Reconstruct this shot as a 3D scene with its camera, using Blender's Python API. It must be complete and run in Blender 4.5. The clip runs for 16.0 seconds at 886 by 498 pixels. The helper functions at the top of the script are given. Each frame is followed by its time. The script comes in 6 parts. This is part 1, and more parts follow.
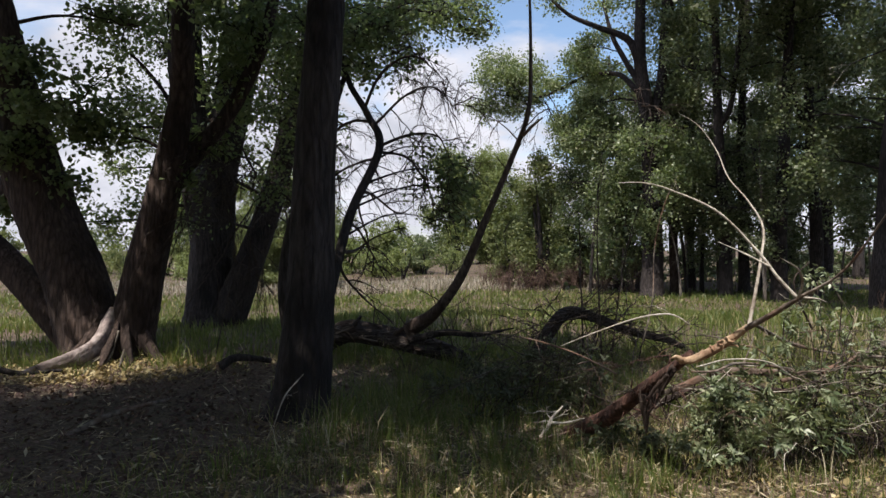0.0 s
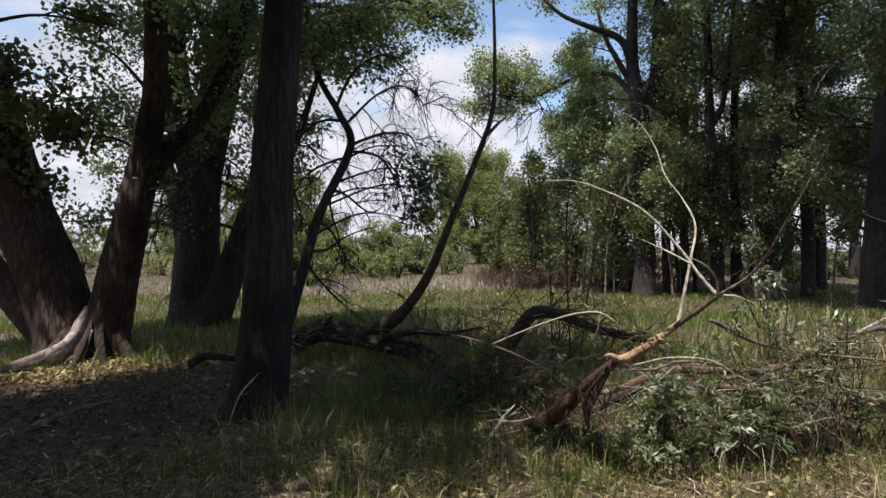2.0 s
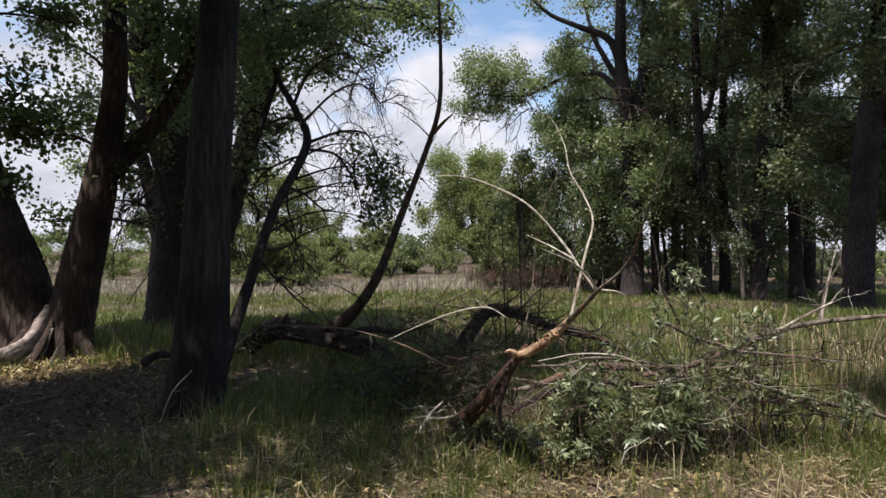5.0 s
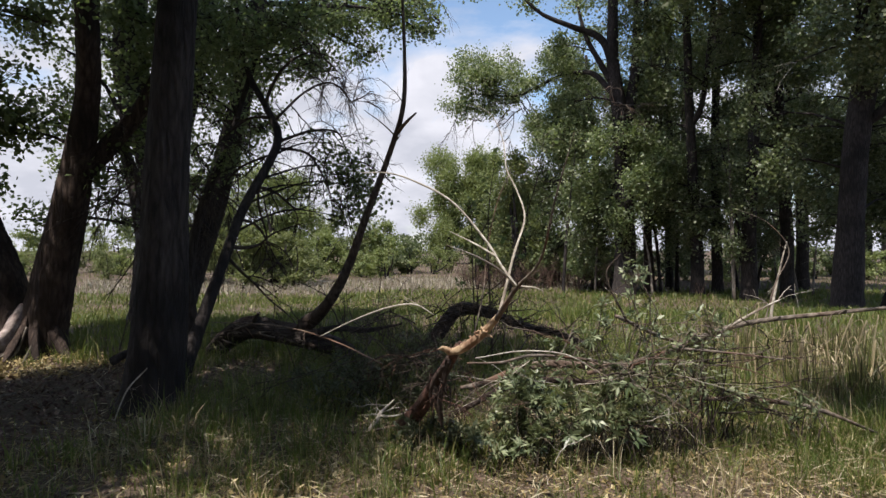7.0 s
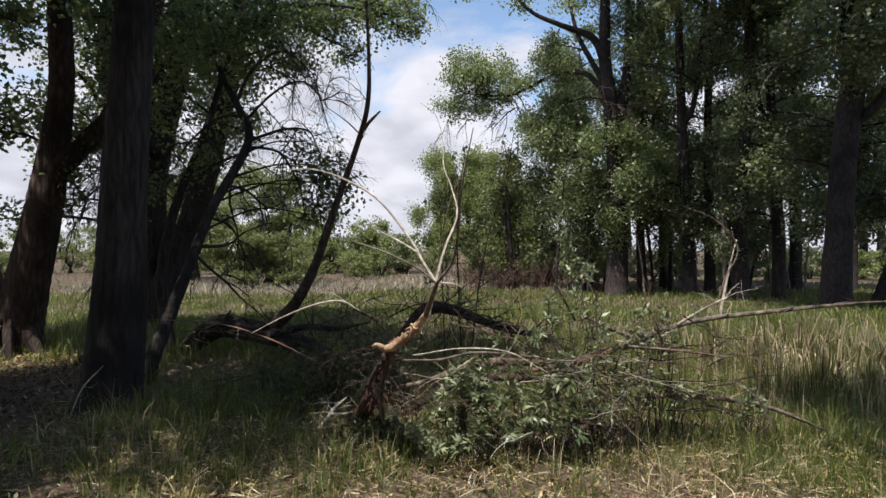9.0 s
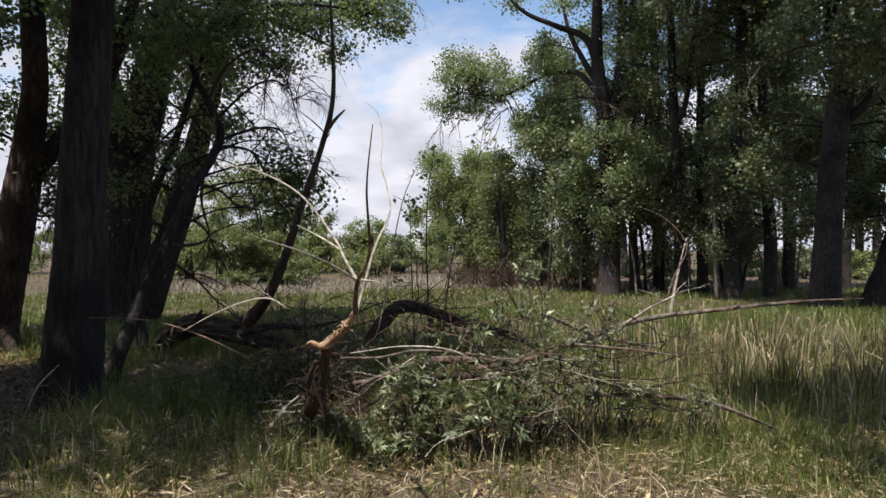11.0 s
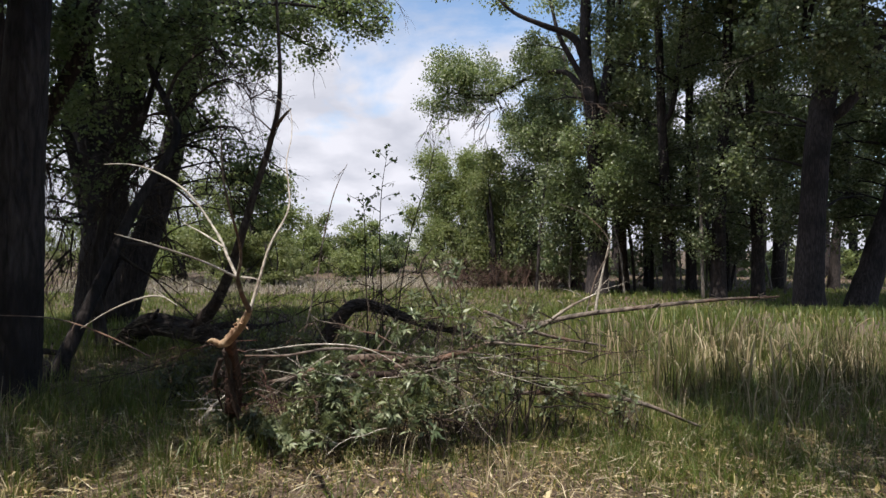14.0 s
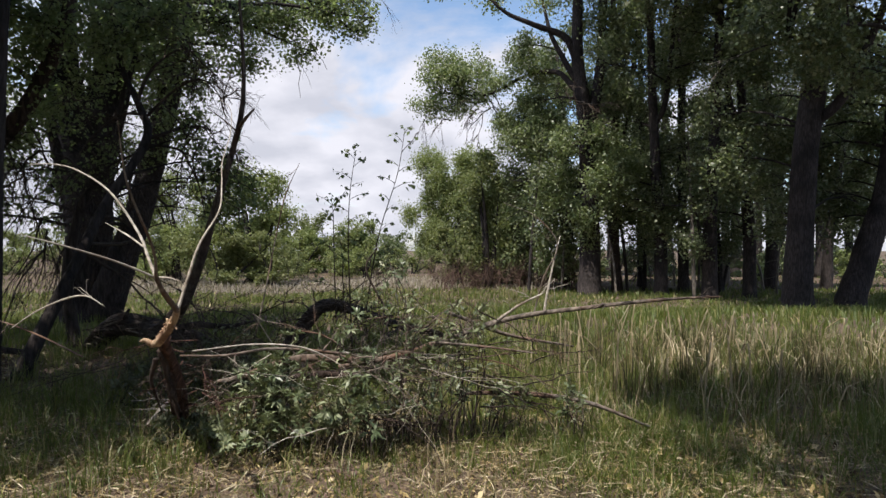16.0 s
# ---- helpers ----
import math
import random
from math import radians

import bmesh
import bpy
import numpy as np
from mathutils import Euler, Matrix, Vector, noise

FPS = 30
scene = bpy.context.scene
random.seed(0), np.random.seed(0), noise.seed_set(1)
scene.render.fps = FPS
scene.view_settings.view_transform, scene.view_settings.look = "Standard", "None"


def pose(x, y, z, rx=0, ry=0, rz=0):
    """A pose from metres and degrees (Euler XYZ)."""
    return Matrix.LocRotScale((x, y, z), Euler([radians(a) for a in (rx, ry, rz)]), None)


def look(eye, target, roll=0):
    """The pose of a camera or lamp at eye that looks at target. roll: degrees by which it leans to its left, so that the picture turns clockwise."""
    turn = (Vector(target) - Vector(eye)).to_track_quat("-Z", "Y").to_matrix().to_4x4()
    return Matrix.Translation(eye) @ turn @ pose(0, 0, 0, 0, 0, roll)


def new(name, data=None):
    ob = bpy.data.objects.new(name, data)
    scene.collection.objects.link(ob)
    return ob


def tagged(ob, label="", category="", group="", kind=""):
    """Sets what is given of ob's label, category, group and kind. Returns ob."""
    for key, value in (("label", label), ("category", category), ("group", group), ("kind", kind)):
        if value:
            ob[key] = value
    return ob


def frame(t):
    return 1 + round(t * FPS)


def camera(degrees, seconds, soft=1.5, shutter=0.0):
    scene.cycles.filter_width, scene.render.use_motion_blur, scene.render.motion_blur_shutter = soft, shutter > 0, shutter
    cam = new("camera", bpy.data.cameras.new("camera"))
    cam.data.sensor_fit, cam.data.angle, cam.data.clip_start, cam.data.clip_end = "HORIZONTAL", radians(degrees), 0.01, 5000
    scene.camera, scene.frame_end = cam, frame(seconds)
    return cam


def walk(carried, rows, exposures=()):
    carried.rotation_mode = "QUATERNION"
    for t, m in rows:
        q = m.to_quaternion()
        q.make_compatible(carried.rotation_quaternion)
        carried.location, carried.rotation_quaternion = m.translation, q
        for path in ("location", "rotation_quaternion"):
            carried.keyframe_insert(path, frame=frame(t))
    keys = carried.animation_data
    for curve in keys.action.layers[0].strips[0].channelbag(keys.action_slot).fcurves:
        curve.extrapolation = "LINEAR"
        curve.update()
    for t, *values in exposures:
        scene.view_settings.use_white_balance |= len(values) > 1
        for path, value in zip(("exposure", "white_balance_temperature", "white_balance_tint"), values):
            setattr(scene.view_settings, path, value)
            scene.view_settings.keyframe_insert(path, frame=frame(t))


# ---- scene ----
cam = camera(72.1, 16.0, soft=1.5)
# seconds, metres along the slide, height of the eye
ROWS = [
    (0.0, -0.009, 1.460),
    (0.5, 0.083, 1.458),
    (1.0, 0.176, 1.455),
    (1.5, 0.269, 1.452),
    (2.0, 0.363, 1.449),
    (2.5, 0.456, 1.446),
    (3.0, 0.550, 1.442),
    (3.5, 0.643, 1.438),
    (4.0, 0.737, 1.434),
    (6.5, 1.204, 1.413),
    (7.0, 1.298, 1.409),
    (7.5, 1.391, 1.405),
    (8.0, 1.483, 1.401),
    (8.5, 1.576, 1.396),
    (9.0, 1.669, 1.392),
    (11.5, 2.131, 1.376),
    (12.0, 2.224, 1.373),
    (12.5, 2.316, 1.371),
    (13.0, 2.409, 1.369),
    (13.5, 2.502, 1.367),
    (14.0, 2.595, 1.366),
    (14.5, 2.689, 1.365),
    (15.0, 2.783, 1.365),
    (15.5, 2.878, 1.365),
    (16.0, 2.973, 1.366),
]
walk(cam, [(t, pose(x, 0.02, z, 90.1, 0, 0)) for t, x, z in ROWS])

# ---- light ----
SUN_DIR = Vector((-0.24, -0.38, 0.89)).normalized()
world = bpy.data.worlds.new("sky")
scene.world = world
world.use_nodes = True
scene.view_settings.exposure = 0.59


def make_world():
    nt = world.node_tree
    nt.nodes.clear()
    out = nt.nodes.new("ShaderNodeOutputWorld")
    sky = nt.nodes.new("ShaderNodeTexSky")
    sky.sky_type = "NISHITA"
    sky.sun_disc = False
    sky.sun_elevation = math.asin(SUN_DIR.z)
    sky.sun_rotation = math.atan2(SUN_DIR.x, SUN_DIR.y)
    clear = nt.nodes.new("ShaderNodeBackground")
    clear.inputs["Strength"].default_value = 0.14
    nt.links.new(sky.outputs[0], clear.inputs["Color"])
    cloud = nt.nodes.new("ShaderNodeBackground")
    co = nt.nodes.new("ShaderNodeTexCoord")
    sep = nt.nodes.new("ShaderNodeSeparateXYZ")
    nt.links.new(co.outputs["Generated"], sep.inputs[0])
    lift = nt.nodes.new("ShaderNodeMath")
    lift.operation = "ADD"
    lift.inputs[1].default_value = 0.33
    nt.links.new(sep.outputs[2], lift.inputs[0])
    comb = nt.nodes.new("ShaderNodeCombineXYZ")
    for k in (0, 1):
        d = nt.nodes.new("ShaderNodeMath")
        d.operation = "DIVIDE"
        nt.links.new(sep.outputs[k], d.inputs[0])
        nt.links.new(lift.outputs[0], d.inputs[1])
        nt.links.new(d.outputs[0], comb.inputs[k])
    puff = nt.nodes.new("ShaderNodeTexNoise")
    puff.inputs["Scale"].default_value = 1.9
    puff.inputs["Detail"].default_value = 9
    puff.inputs["Roughness"].default_value = 0.55
    puff.inputs["Distortion"].default_value = 0.25
    nt.links.new(comb.outputs[0], puff.inputs["Vector"])
    ramp = nt.nodes.new("ShaderNodeValToRGB")
    ramp.color_ramp.elements[0].position = 0.42
    ramp.color_ramp.elements[1].position = 0.55
    low = nt.nodes.new("ShaderNodeMapRange")
    for k, v in enumerate((0.05, 0.45, 0.18, -0.08)):
        low.inputs[k + 1].default_value = v
    nt.links.new(sep.outputs[2], low.inputs[0])
    both = nt.nodes.new("ShaderNodeMath")
    nt.links.new(low.outputs[0], both.inputs[0])
    nt.links.new(puff.outputs["Fac"], both.inputs[1])
    # the cloud thins out towards the right and above
    tilt = nt.nodes.new("ShaderNodeMath")
    tilt.operation = "MULTIPLY_ADD"
    tilt.inputs[1].default_value = 0.9
    nt.links.new(sep.outputs[2], tilt.inputs[0])
    nt.links.new(sep.outputs[0], tilt.inputs[2])
    thin = nt.nodes.new("ShaderNodeMapRange")
    for k, v in enumerate((0.22, 0.50, 0.0, -0.12)):
        thin.inputs[k + 1].default_value = v
    nt.links.new(tilt.outputs[0], thin.inputs[0])
    cover = nt.nodes.new("ShaderNodeMath")
    nt.links.new(both.outputs[0], cover.inputs[0])
    nt.links.new(thin.outputs[0], cover.inputs[1])
    nt.links.new(cover.outputs[0], ramp.inputs[0])
    shade = nt.nodes.new("ShaderNodeTexNoise")
    shade.inputs["Scale"].default_value = 4.2
    shade.inputs["Detail"].default_value = 6
    nt.links.new(comb.outputs[0], shade.inputs["Vector"])
    tone = nt.nodes.new("ShaderNodeValToRGB")
    tone.color_ramp.elements[0].position = 0.35
    tone.color_ramp.elements[0].color = (0.70, 0.718, 0.82, 1)
    tone.color_ramp.elements[1].position = 0.62
    tone.color_ramp.elements[1].color = (0.965, 0.965, 1.06, 1)
    nt.links.new(shade.outputs["Fac"], tone.inputs[0])
    nt.links.new(tone.outputs[0], cloud.inputs["Color"])
    cloud.inputs["Strength"].default_value = 0.62
    mix = nt.nodes.new("ShaderNodeMixShader")
    nt.links.new(ramp.outputs[0], mix.inputs[0])
    nt.links.new(clear.outputs[0], mix.inputs[1])
    nt.links.new(cloud.outputs[0], mix.inputs[2])
    nt.links.new(mix.outputs[0], out.inputs[0])


make_world()
sun_data = bpy.data.lights.new("sun", "SUN")
sun_data.energy = 5.0
sun_data.angle = radians(0.6)
sun_data.color = (1.0, 0.935, 0.865)
sun = new("sun", sun_data)
sun.matrix_world = look(SUN_DIR * 60, (0, 0, 0))


# ---- materials ----
def node(nt, kind, **values):
    n = nt.nodes.new(kind)
    for k, v in values.items():
        n.inputs[k.replace("_", " ")].default_value = v
    return n


def ramp_of(nt, source, stops):
    r = nt.nodes.new("ShaderNodeValToRGB")
    els = r.color_ramp.elements
    while len(els) < len(stops):
        els.new(0.5)
    for e, (p, c) in zip(els, stops):
        e.position, e.color = p, (*c, 1)
    nt.links.new(source, r.inputs[0])
    return r.outputs[0]


def material(name):
    m = bpy.data.materials.new(name)
    m.use_nodes = True
    m.node_tree.nodes.clear()
    return m, m.node_tree, m.node_tree.nodes.new("ShaderNodeOutputMaterial")


def leaf_material(name, stops, through_colour, through_part=0.4, rough=0.5, shine=0.3):
    """Foliage: every leaf its own green, light coming through it."""
    m, nt, out = material(name)
    geo = nt.nodes.new("ShaderNodeNewGeometry")
    colour = ramp_of(nt, geo.outputs["Random Per Island"], stops)
    tc = nt.nodes.new("ShaderNodeTexCoord")
    n = node(nt, "ShaderNodeTexNoise", Scale=1.7, Detail=3.0)
    nt.links.new(tc.outputs["Object"], n.inputs["Vector"])
    mul = nt.nodes.new("ShaderNodeMix")
    mul.data_type, mul.blend_type = "RGBA", "MULTIPLY"
    mul.inputs[0].default_value = 0.8
    nt.links.new(colour, mul.inputs[6])
    nt.links.new(ramp_of(nt, n.outputs["Fac"], [(0.3, (0.62, 0.66, 0.62)), (0.7, (1.15, 1.1, 0.95))]), mul.inputs[7])
    p = node(nt, "ShaderNodeBsdfPrincipled", Roughness=rough)
    p.inputs["Specular IOR Level"].default_value = shine
    nt.links.new(mul.outputs[2], p.inputs["Base Color"])
    t = nt.nodes.new("ShaderNodeBsdfTranslucent")
    t.inputs["Color"].default_value = (*through_colour, 1)
    mix = nt.nodes.new("ShaderNodeMixShader")
    mix.inputs[0].default_value = through_part
    nt.links.new(p.outputs[0], mix.inputs[1])
    nt.links.new(t.outputs[0], mix.inputs[2])
    nt.links.new(mix.outputs[0], out.inputs[0])
    return m


def wood_material(name, dark, light, stretch=(17, 17, 3.6), depth=1.0, rough=0.9, patch=None, patch_size=1.2):
    """Bark or bare wood: grain along the object's upright, blotches, relief."""
    m, nt, out = material(name)
    tc = nt.nodes.new("ShaderNodeTexCoord")
    mp = nt.nodes.new("ShaderNodeMapping")
    mp.inputs["Scale"].default_value = stretch
    nt.links.new(tc.outputs["Object"], mp.inputs[0])
    a = node(nt, "ShaderNodeTexNoise", Scale=1.0, Detail=6.0, Roughness=0.65)
    nt.links.new(mp.outputs[0], a.inputs["Vector"])
    v = node(nt, "ShaderNodeTexVoronoi", Scale=0.9)
    v.feature = "DISTANCE_TO_EDGE"
    nt.links.new(mp.outputs[0], v.inputs["Vector"])
    b = node(nt, "ShaderNodeTexNoise", Scale=patch_size, Detail=4.0)
    nt.links.new(tc.outputs["Object"], b.inputs["Vector"])
    mixed = nt.nodes.new("ShaderNodeMath")
    mixed.operation = "MULTIPLY_ADD"
    mixed.inputs[1].default_value = 0.55
    nt.links.new(v.outputs["Distance"], mixed.inputs[0])
    nt.links.new(a.outputs["Fac"], mixed.inputs[2])
    col = ramp_of(nt, mixed.outputs[0], [(0.42, dark), (0.86, light)])
    mix = nt.nodes.new("ShaderNodeMix")
    mix.data_type = "RGBA"
    nt.links.new(ramp_of(nt, b.outputs["Fac"], [(0.48, (0, 0, 0)), (0.66, (0.8, 0.8, 0.8))]), mix.inputs[0])
    nt.links.new(col, mix.inputs[6])
    pc = patch or tuple(0.6 * c for c in dark)
    mix.inputs[7].default_value = (*pc, 1)
    p = node(nt, "ShaderNodeBsdfPrincipled", Roughness=rough)
    p.inputs["Specular IOR Level"].default_value = 0.25
    nt.links.new(mix.outputs[2], p.inputs["Base Color"])
    add = nt.nodes.new("ShaderNodeMath")
    add.operation = "MULTIPLY_ADD"
    add.inputs[1].default_value = 1.2
    nt.links.new(v.outputs["Distance"], add.inputs[0])
    nt.links.new(a.outputs["Fac"], add.inputs[2])
    bump = node(nt, "ShaderNodeBump", Strength=depth, Distance=0.03)
    nt.links.new(add.outputs[0], bump.inputs["Height"])
    nt.links.new(bump.outputs[0], p.inputs["Normal"])
    nt.links.new(p.outputs[0], out.inputs[0])
    return m


def ground_material():
    m, nt, out = material("leaf_strewn_soil")
    tc = nt.nodes.new("ShaderNodeTexCoord")
    fine = node(nt, "ShaderNodeTexNoise", Scale=28.0, Detail=8.0, Roughness=0.7)
    big = node(nt, "ShaderNodeTexNoise", Scale=0.45, Detail=5.0)
    vor = node(nt, "ShaderNodeTexVoronoi", Scale=30.0)
    for n in (fine, big, vor):
        nt.links.new(tc.outputs["Object"], n.inputs["Vector"])
    soil = ramp_of(nt, fine.outputs["Fac"], [(0.3, (0.042, 0.030, 0.027)), (0.5, (0.106, 0.076, 0.056)), (0.75, (0.27, 0.204, 0.145))])
    moss = ramp_of(nt, fine.outputs["Fac"], [(0.3, (0.034, 0.028, 0.019)), (0.7, (0.110, 0.086, 0.056))])
    mix = nt.nodes.new("ShaderNodeMix")
    mix.data_type = "RGBA"
    nt.links.new(ramp_of(nt, big.outputs["Fac"], [(0.42, (0, 0, 0)), (0.6, (0.85, 0.85, 0.85))]), mix.inputs[0])
    nt.links.new(soil, mix.inputs[6])
    nt.links.new(moss, mix.inputs[7])
    p = node(nt, "ShaderNodeBsdfPrincipled", Roughness=0.95)
    p.inputs["Specular IOR Level"].default_value = 0.15
    nt.links.new(mix.outputs[2], p.inputs["Base Color"])
    bump = node(nt, "ShaderNodeBump", Strength=0.8, Distance=0.03)
    nt.links.new(vor.outputs["Distance"], bump.inputs["Height"])
    nt.links.new(bump.outputs[0], p.inputs["Normal"])
    nt.links.new(p.outputs[0], out.inputs[0])
    return m


BARK = wood_material("furrowed_dark_bark", (0.018, 0.0145, 0.0138), (0.068, 0.056, 0.051))
LOG_BARK = wood_material("weathered_log_bark", (0.016, 0.0125, 0.0115), (0.088, 0.072, 0.064), stretch=(5, 22, 22), depth=1.0, patch=(0.040, 0.026, 0.020), patch_size=3.5)
BARK_RED = wood_material("reddish_bark", (0.026, 0.0175, 0.0148), (0.100, 0.070, 0.057))
BARK_PALE = wood_material("pale_bark", (0.09, 0.075, 0.062), (0.30, 0.265, 0.225), depth=0.4)
# pale bare wood, its colour raised further to stand for sunlight
ROOT_WOOD = wood_material("bare_root_wood", (0.15, 0.115, 0.105), (0.47, 0.40, 0.37), stretch=(9, 9, 9), depth=0.6)
TWIG = wood_material("dark_twig", (0.03, 0.022, 0.018), (0.11, 0.085, 0.068), stretch=(30, 30, 30), depth=0.2)
THICKET = wood_material("brown_thicket_twig", (0.06, 0.036, 0.027), (0.17, 0.115, 0.09), stretch=(20, 20, 20), depth=0.2)
DEAD = wood_material("bleached_dead_wood", (0.26, 0.23, 0.19), (0.58, 0.53, 0.45), stretch=(24, 24, 24), depth=0.3, patch=(0.16, 0.12, 0.09), patch_size=4)
GREY = wood_material("weathered_grey_wood", (0.06, 0.05, 0.042), (0.24, 0.20, 0.165), stretch=(18, 18, 18), depth=0.4, patch=(0.13, 0.07, 0.045), patch_size=3)
STEM_BARK = wood_material("grey_brown_dead_bark", (0.034, 0.026, 0.023), (0.14, 0.112, 0.096), stretch=(20, 20, 6), depth=0.6, patch=(0.06, 0.038, 0.028), patch_size=3)
PEELED = wood_material("peeled_tan_wood", (0.25, 0.155, 0.092), (0.56, 0.425, 0.285), stretch=(22, 9, 9), depth=0.5, rough=0.8, patch=(0.15, 0.07, 0.045), patch_size=6)
SPLINTER = wood_material("reddish_split_wood", (0.036, 0.018, 0.014), (0.165, 0.082, 0.060), stretch=(26, 26, 7), depth=0.8, patch=(0.05, 0.03, 0.022), patch_size=7)
LEAF_DARK = leaf_material("cottonwood_leaf", [(0.0, (0.057, 0.076, 0.037)), (0.5, (0.103, 0.132, 0.068)), (1.0, (0.21, 0.235, 0.142))], (0.235, 0.31, 0.10), 0.43, 0.48, 0.3)
# the palest stops put sunlit speckle into single leaves' colour
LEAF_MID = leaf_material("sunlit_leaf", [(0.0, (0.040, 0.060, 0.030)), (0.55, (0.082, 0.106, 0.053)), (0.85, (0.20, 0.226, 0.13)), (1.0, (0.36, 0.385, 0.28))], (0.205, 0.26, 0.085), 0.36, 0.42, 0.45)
LEAF_WILLOW = leaf_material("willow_leaf", [(0.0, (0.094, 0.130, 0.052)), (0.5, (0.165, 0.202, 0.084)), (1.0, (0.27, 0.30, 0.145))], (0.27, 0.32, 0.085), 0.40)
LEAF_OLIVE = leaf_material("olive_leaf", [(0.0, (0.070, 0.092, 0.040)), (0.5, (0.126, 0.148, 0.066)), (1.0, (0.25, 0.26, 0.135))], (0.24, 0.28, 0.08), 0.40)
# weed leaf with the shade put into its colour, darker and greyer
LEAF_SHADE = leaf_material("shaded_weed_leaf", [(0.0, (0.042, 0.052, 0.032)), (0.5, (0.078, 0.092, 0.058)), (1.0, (0.17, 0.18, 0.125))], (0.13, 0.16, 0.065), 0.30)
LEAF_SILVER = leaf_material("silver_leaf", [(0.0, (0.070, 0.100, 0.050)), (0.5, (0.15, 0.185, 0.105)), (1.0, (0.32, 0.35, 0.23))], (0.20, 0.23, 0.08), 0.22, 0.40, 0.5)
GRASS = leaf_material("green_grass", [(0.0, (0.046, 0.074, 0.015)), (0.6, (0.102, 0.142, 0.030)), (0.86, (0.19, 0.20, 0.066)), (1.0, (0.48, 0.40, 0.23))], (0.18, 0.215, 0.038), 0.36, 0.46, 0.45)
REED = leaf_material("pale_reed", [(0.0, (0.18, 0.15, 0.11)), (0.5, (0.33, 0.29, 0.235)), (1.0, (0.58, 0.53, 0.47))], (0.25, 0.21, 0.15), 0.2, 0.7)
# lighter copy of the wood's leaf, sun painted in for the wood-edge tree
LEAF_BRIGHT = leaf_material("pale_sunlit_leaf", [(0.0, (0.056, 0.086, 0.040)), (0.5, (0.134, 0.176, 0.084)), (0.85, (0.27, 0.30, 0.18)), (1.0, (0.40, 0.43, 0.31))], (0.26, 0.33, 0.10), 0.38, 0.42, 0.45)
STRAW = leaf_material("dry_reed", [(0.0, (0.13, 0.095, 0.055)), (0.5, (0.31, 0.25, 0.16)), (1.0, (0.60, 0.53, 0.40))], (0.25, 0.19, 0.09), 0.22, 0.6)
SEDGE = leaf_material("dark_sedge", [(0.0, (0.030, 0.034, 0.014)), (0.6, (0.066, 0.066, 0.030)), (1.0, (0.16, 0.13, 0.07))], (0.09, 0.09, 0.03), 0.25, 0.5)
# brown dead leaves, darkened further in place of deeper shade
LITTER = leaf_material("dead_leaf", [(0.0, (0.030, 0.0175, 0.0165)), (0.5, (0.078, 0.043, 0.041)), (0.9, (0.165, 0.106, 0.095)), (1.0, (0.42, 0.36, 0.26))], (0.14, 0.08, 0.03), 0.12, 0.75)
THATCH = leaf_material("dry_thatch", [(0.0, (0.10, 0.070, 0.034)), (0.4, (0.25, 0.185, 0.082)), (0.8, (0.42, 0.335, 0.18)), (1.0, (0.56, 0.48, 0.32))], (0.18, 0.13, 0.05), 0.15, 0.7)
SOIL = ground_material()

# ---- builders ----
rng = np.random.default_rng(11)


def smooth(a, b, x):
    s = np.clip((np.asarray(x, float) - a) / (b - a), 0, 1)
    return s * s * (3 - 2 * s)


def lumps(x, y, scale, seed=0.0):
    """Cheap smooth unevenness from -1 to 1."""
    x, y = np.asarray(x) * scale + seed, np.asarray(y) * scale - seed * 0.7
    return (np.sin(x + 1.3 * np.sin(y * 0.9 + seed)) + np.sin(1.7 * y + 1.1 * np.sin(x * 1.3)) + np.sin(2.3 * x - 1.9 * y + seed)) / 3


def gz(x, y):
    """Height of the ground."""
    z = 0.035 * lumps(x, y, 1.1) + 0.06 * lumps(x, y, 0.33, 2.0)
    z = z - 0.75 * smooth(11, 23, y)
    z = z - 0.20 * smooth(-1.5, -4.0, x) * smooth(4.5, 7.5, y)
    return z + 0.09 * np.exp(-(((np.asarray(x) + 4.4) / 0.9) ** 2 + ((np.asarray(y) - 9.1) / 0.7) ** 2))


class Bag:
    """Gathers vertices and faces of one mesh."""

    def __init__(self):
        self.v, self.f, self.n, self.feet = [], [], 0, []

    def add(self, v, *faces):
        v = np.asarray(v, np.float32).reshape(-1, 3)
        for f in faces:
            self.f.append(np.asarray(f, np.int32) + self.n)
        self.v.append(v)
        self.n += len(v)

    def knit(self):
        """Join the foot of every twig to the wood that it springs from."""
        v = np.concatenate(self.v)
        web = []
        for i in self.feet[1:]:
            if i:
                web.append((i, i + 1, int(np.argmin(((v[:i] - v[i]) ** 2).sum(axis=1)))))
        if web:
            self.f.append(np.array(web, np.int32))
        self.feet = []

    def mesh(self, name, mat, soft=False):
        if 1 < len(self.feet) < 400:
            self.knit()
        me = bpy.data.meshes.new(name)
        v = np.concatenate(self.v)
        loops = np.concatenate([f.ravel() for f in self.f])
        sizes = np.concatenate([np.full(len(f), f.shape[1], np.int32) for f in self.f])
        me.vertices.add(len(v))
        me.vertices.foreach_set("co", v.ravel())
        me.loops.add(len(loops))
        me.loops.foreach_set("vertex_index", loops)
        me.polygons.add(len(sizes))
        me.polygons.foreach_set("loop_start", np.concatenate([[0], np.cumsum(sizes)[:-1]]).astype(np.int32))
        if soft:
            me.polygons.foreach_set("use_smooth", np.ones(len(sizes), bool))
        me.update(calc_edges=True)
        me.materials.append(mat)
        return me


def part(name, bag, mat, parent, label="", soft=False):
    ob = new(name, bag.mesh(name, mat, soft))
    ob.parent = parent
    return tagged(ob, label)


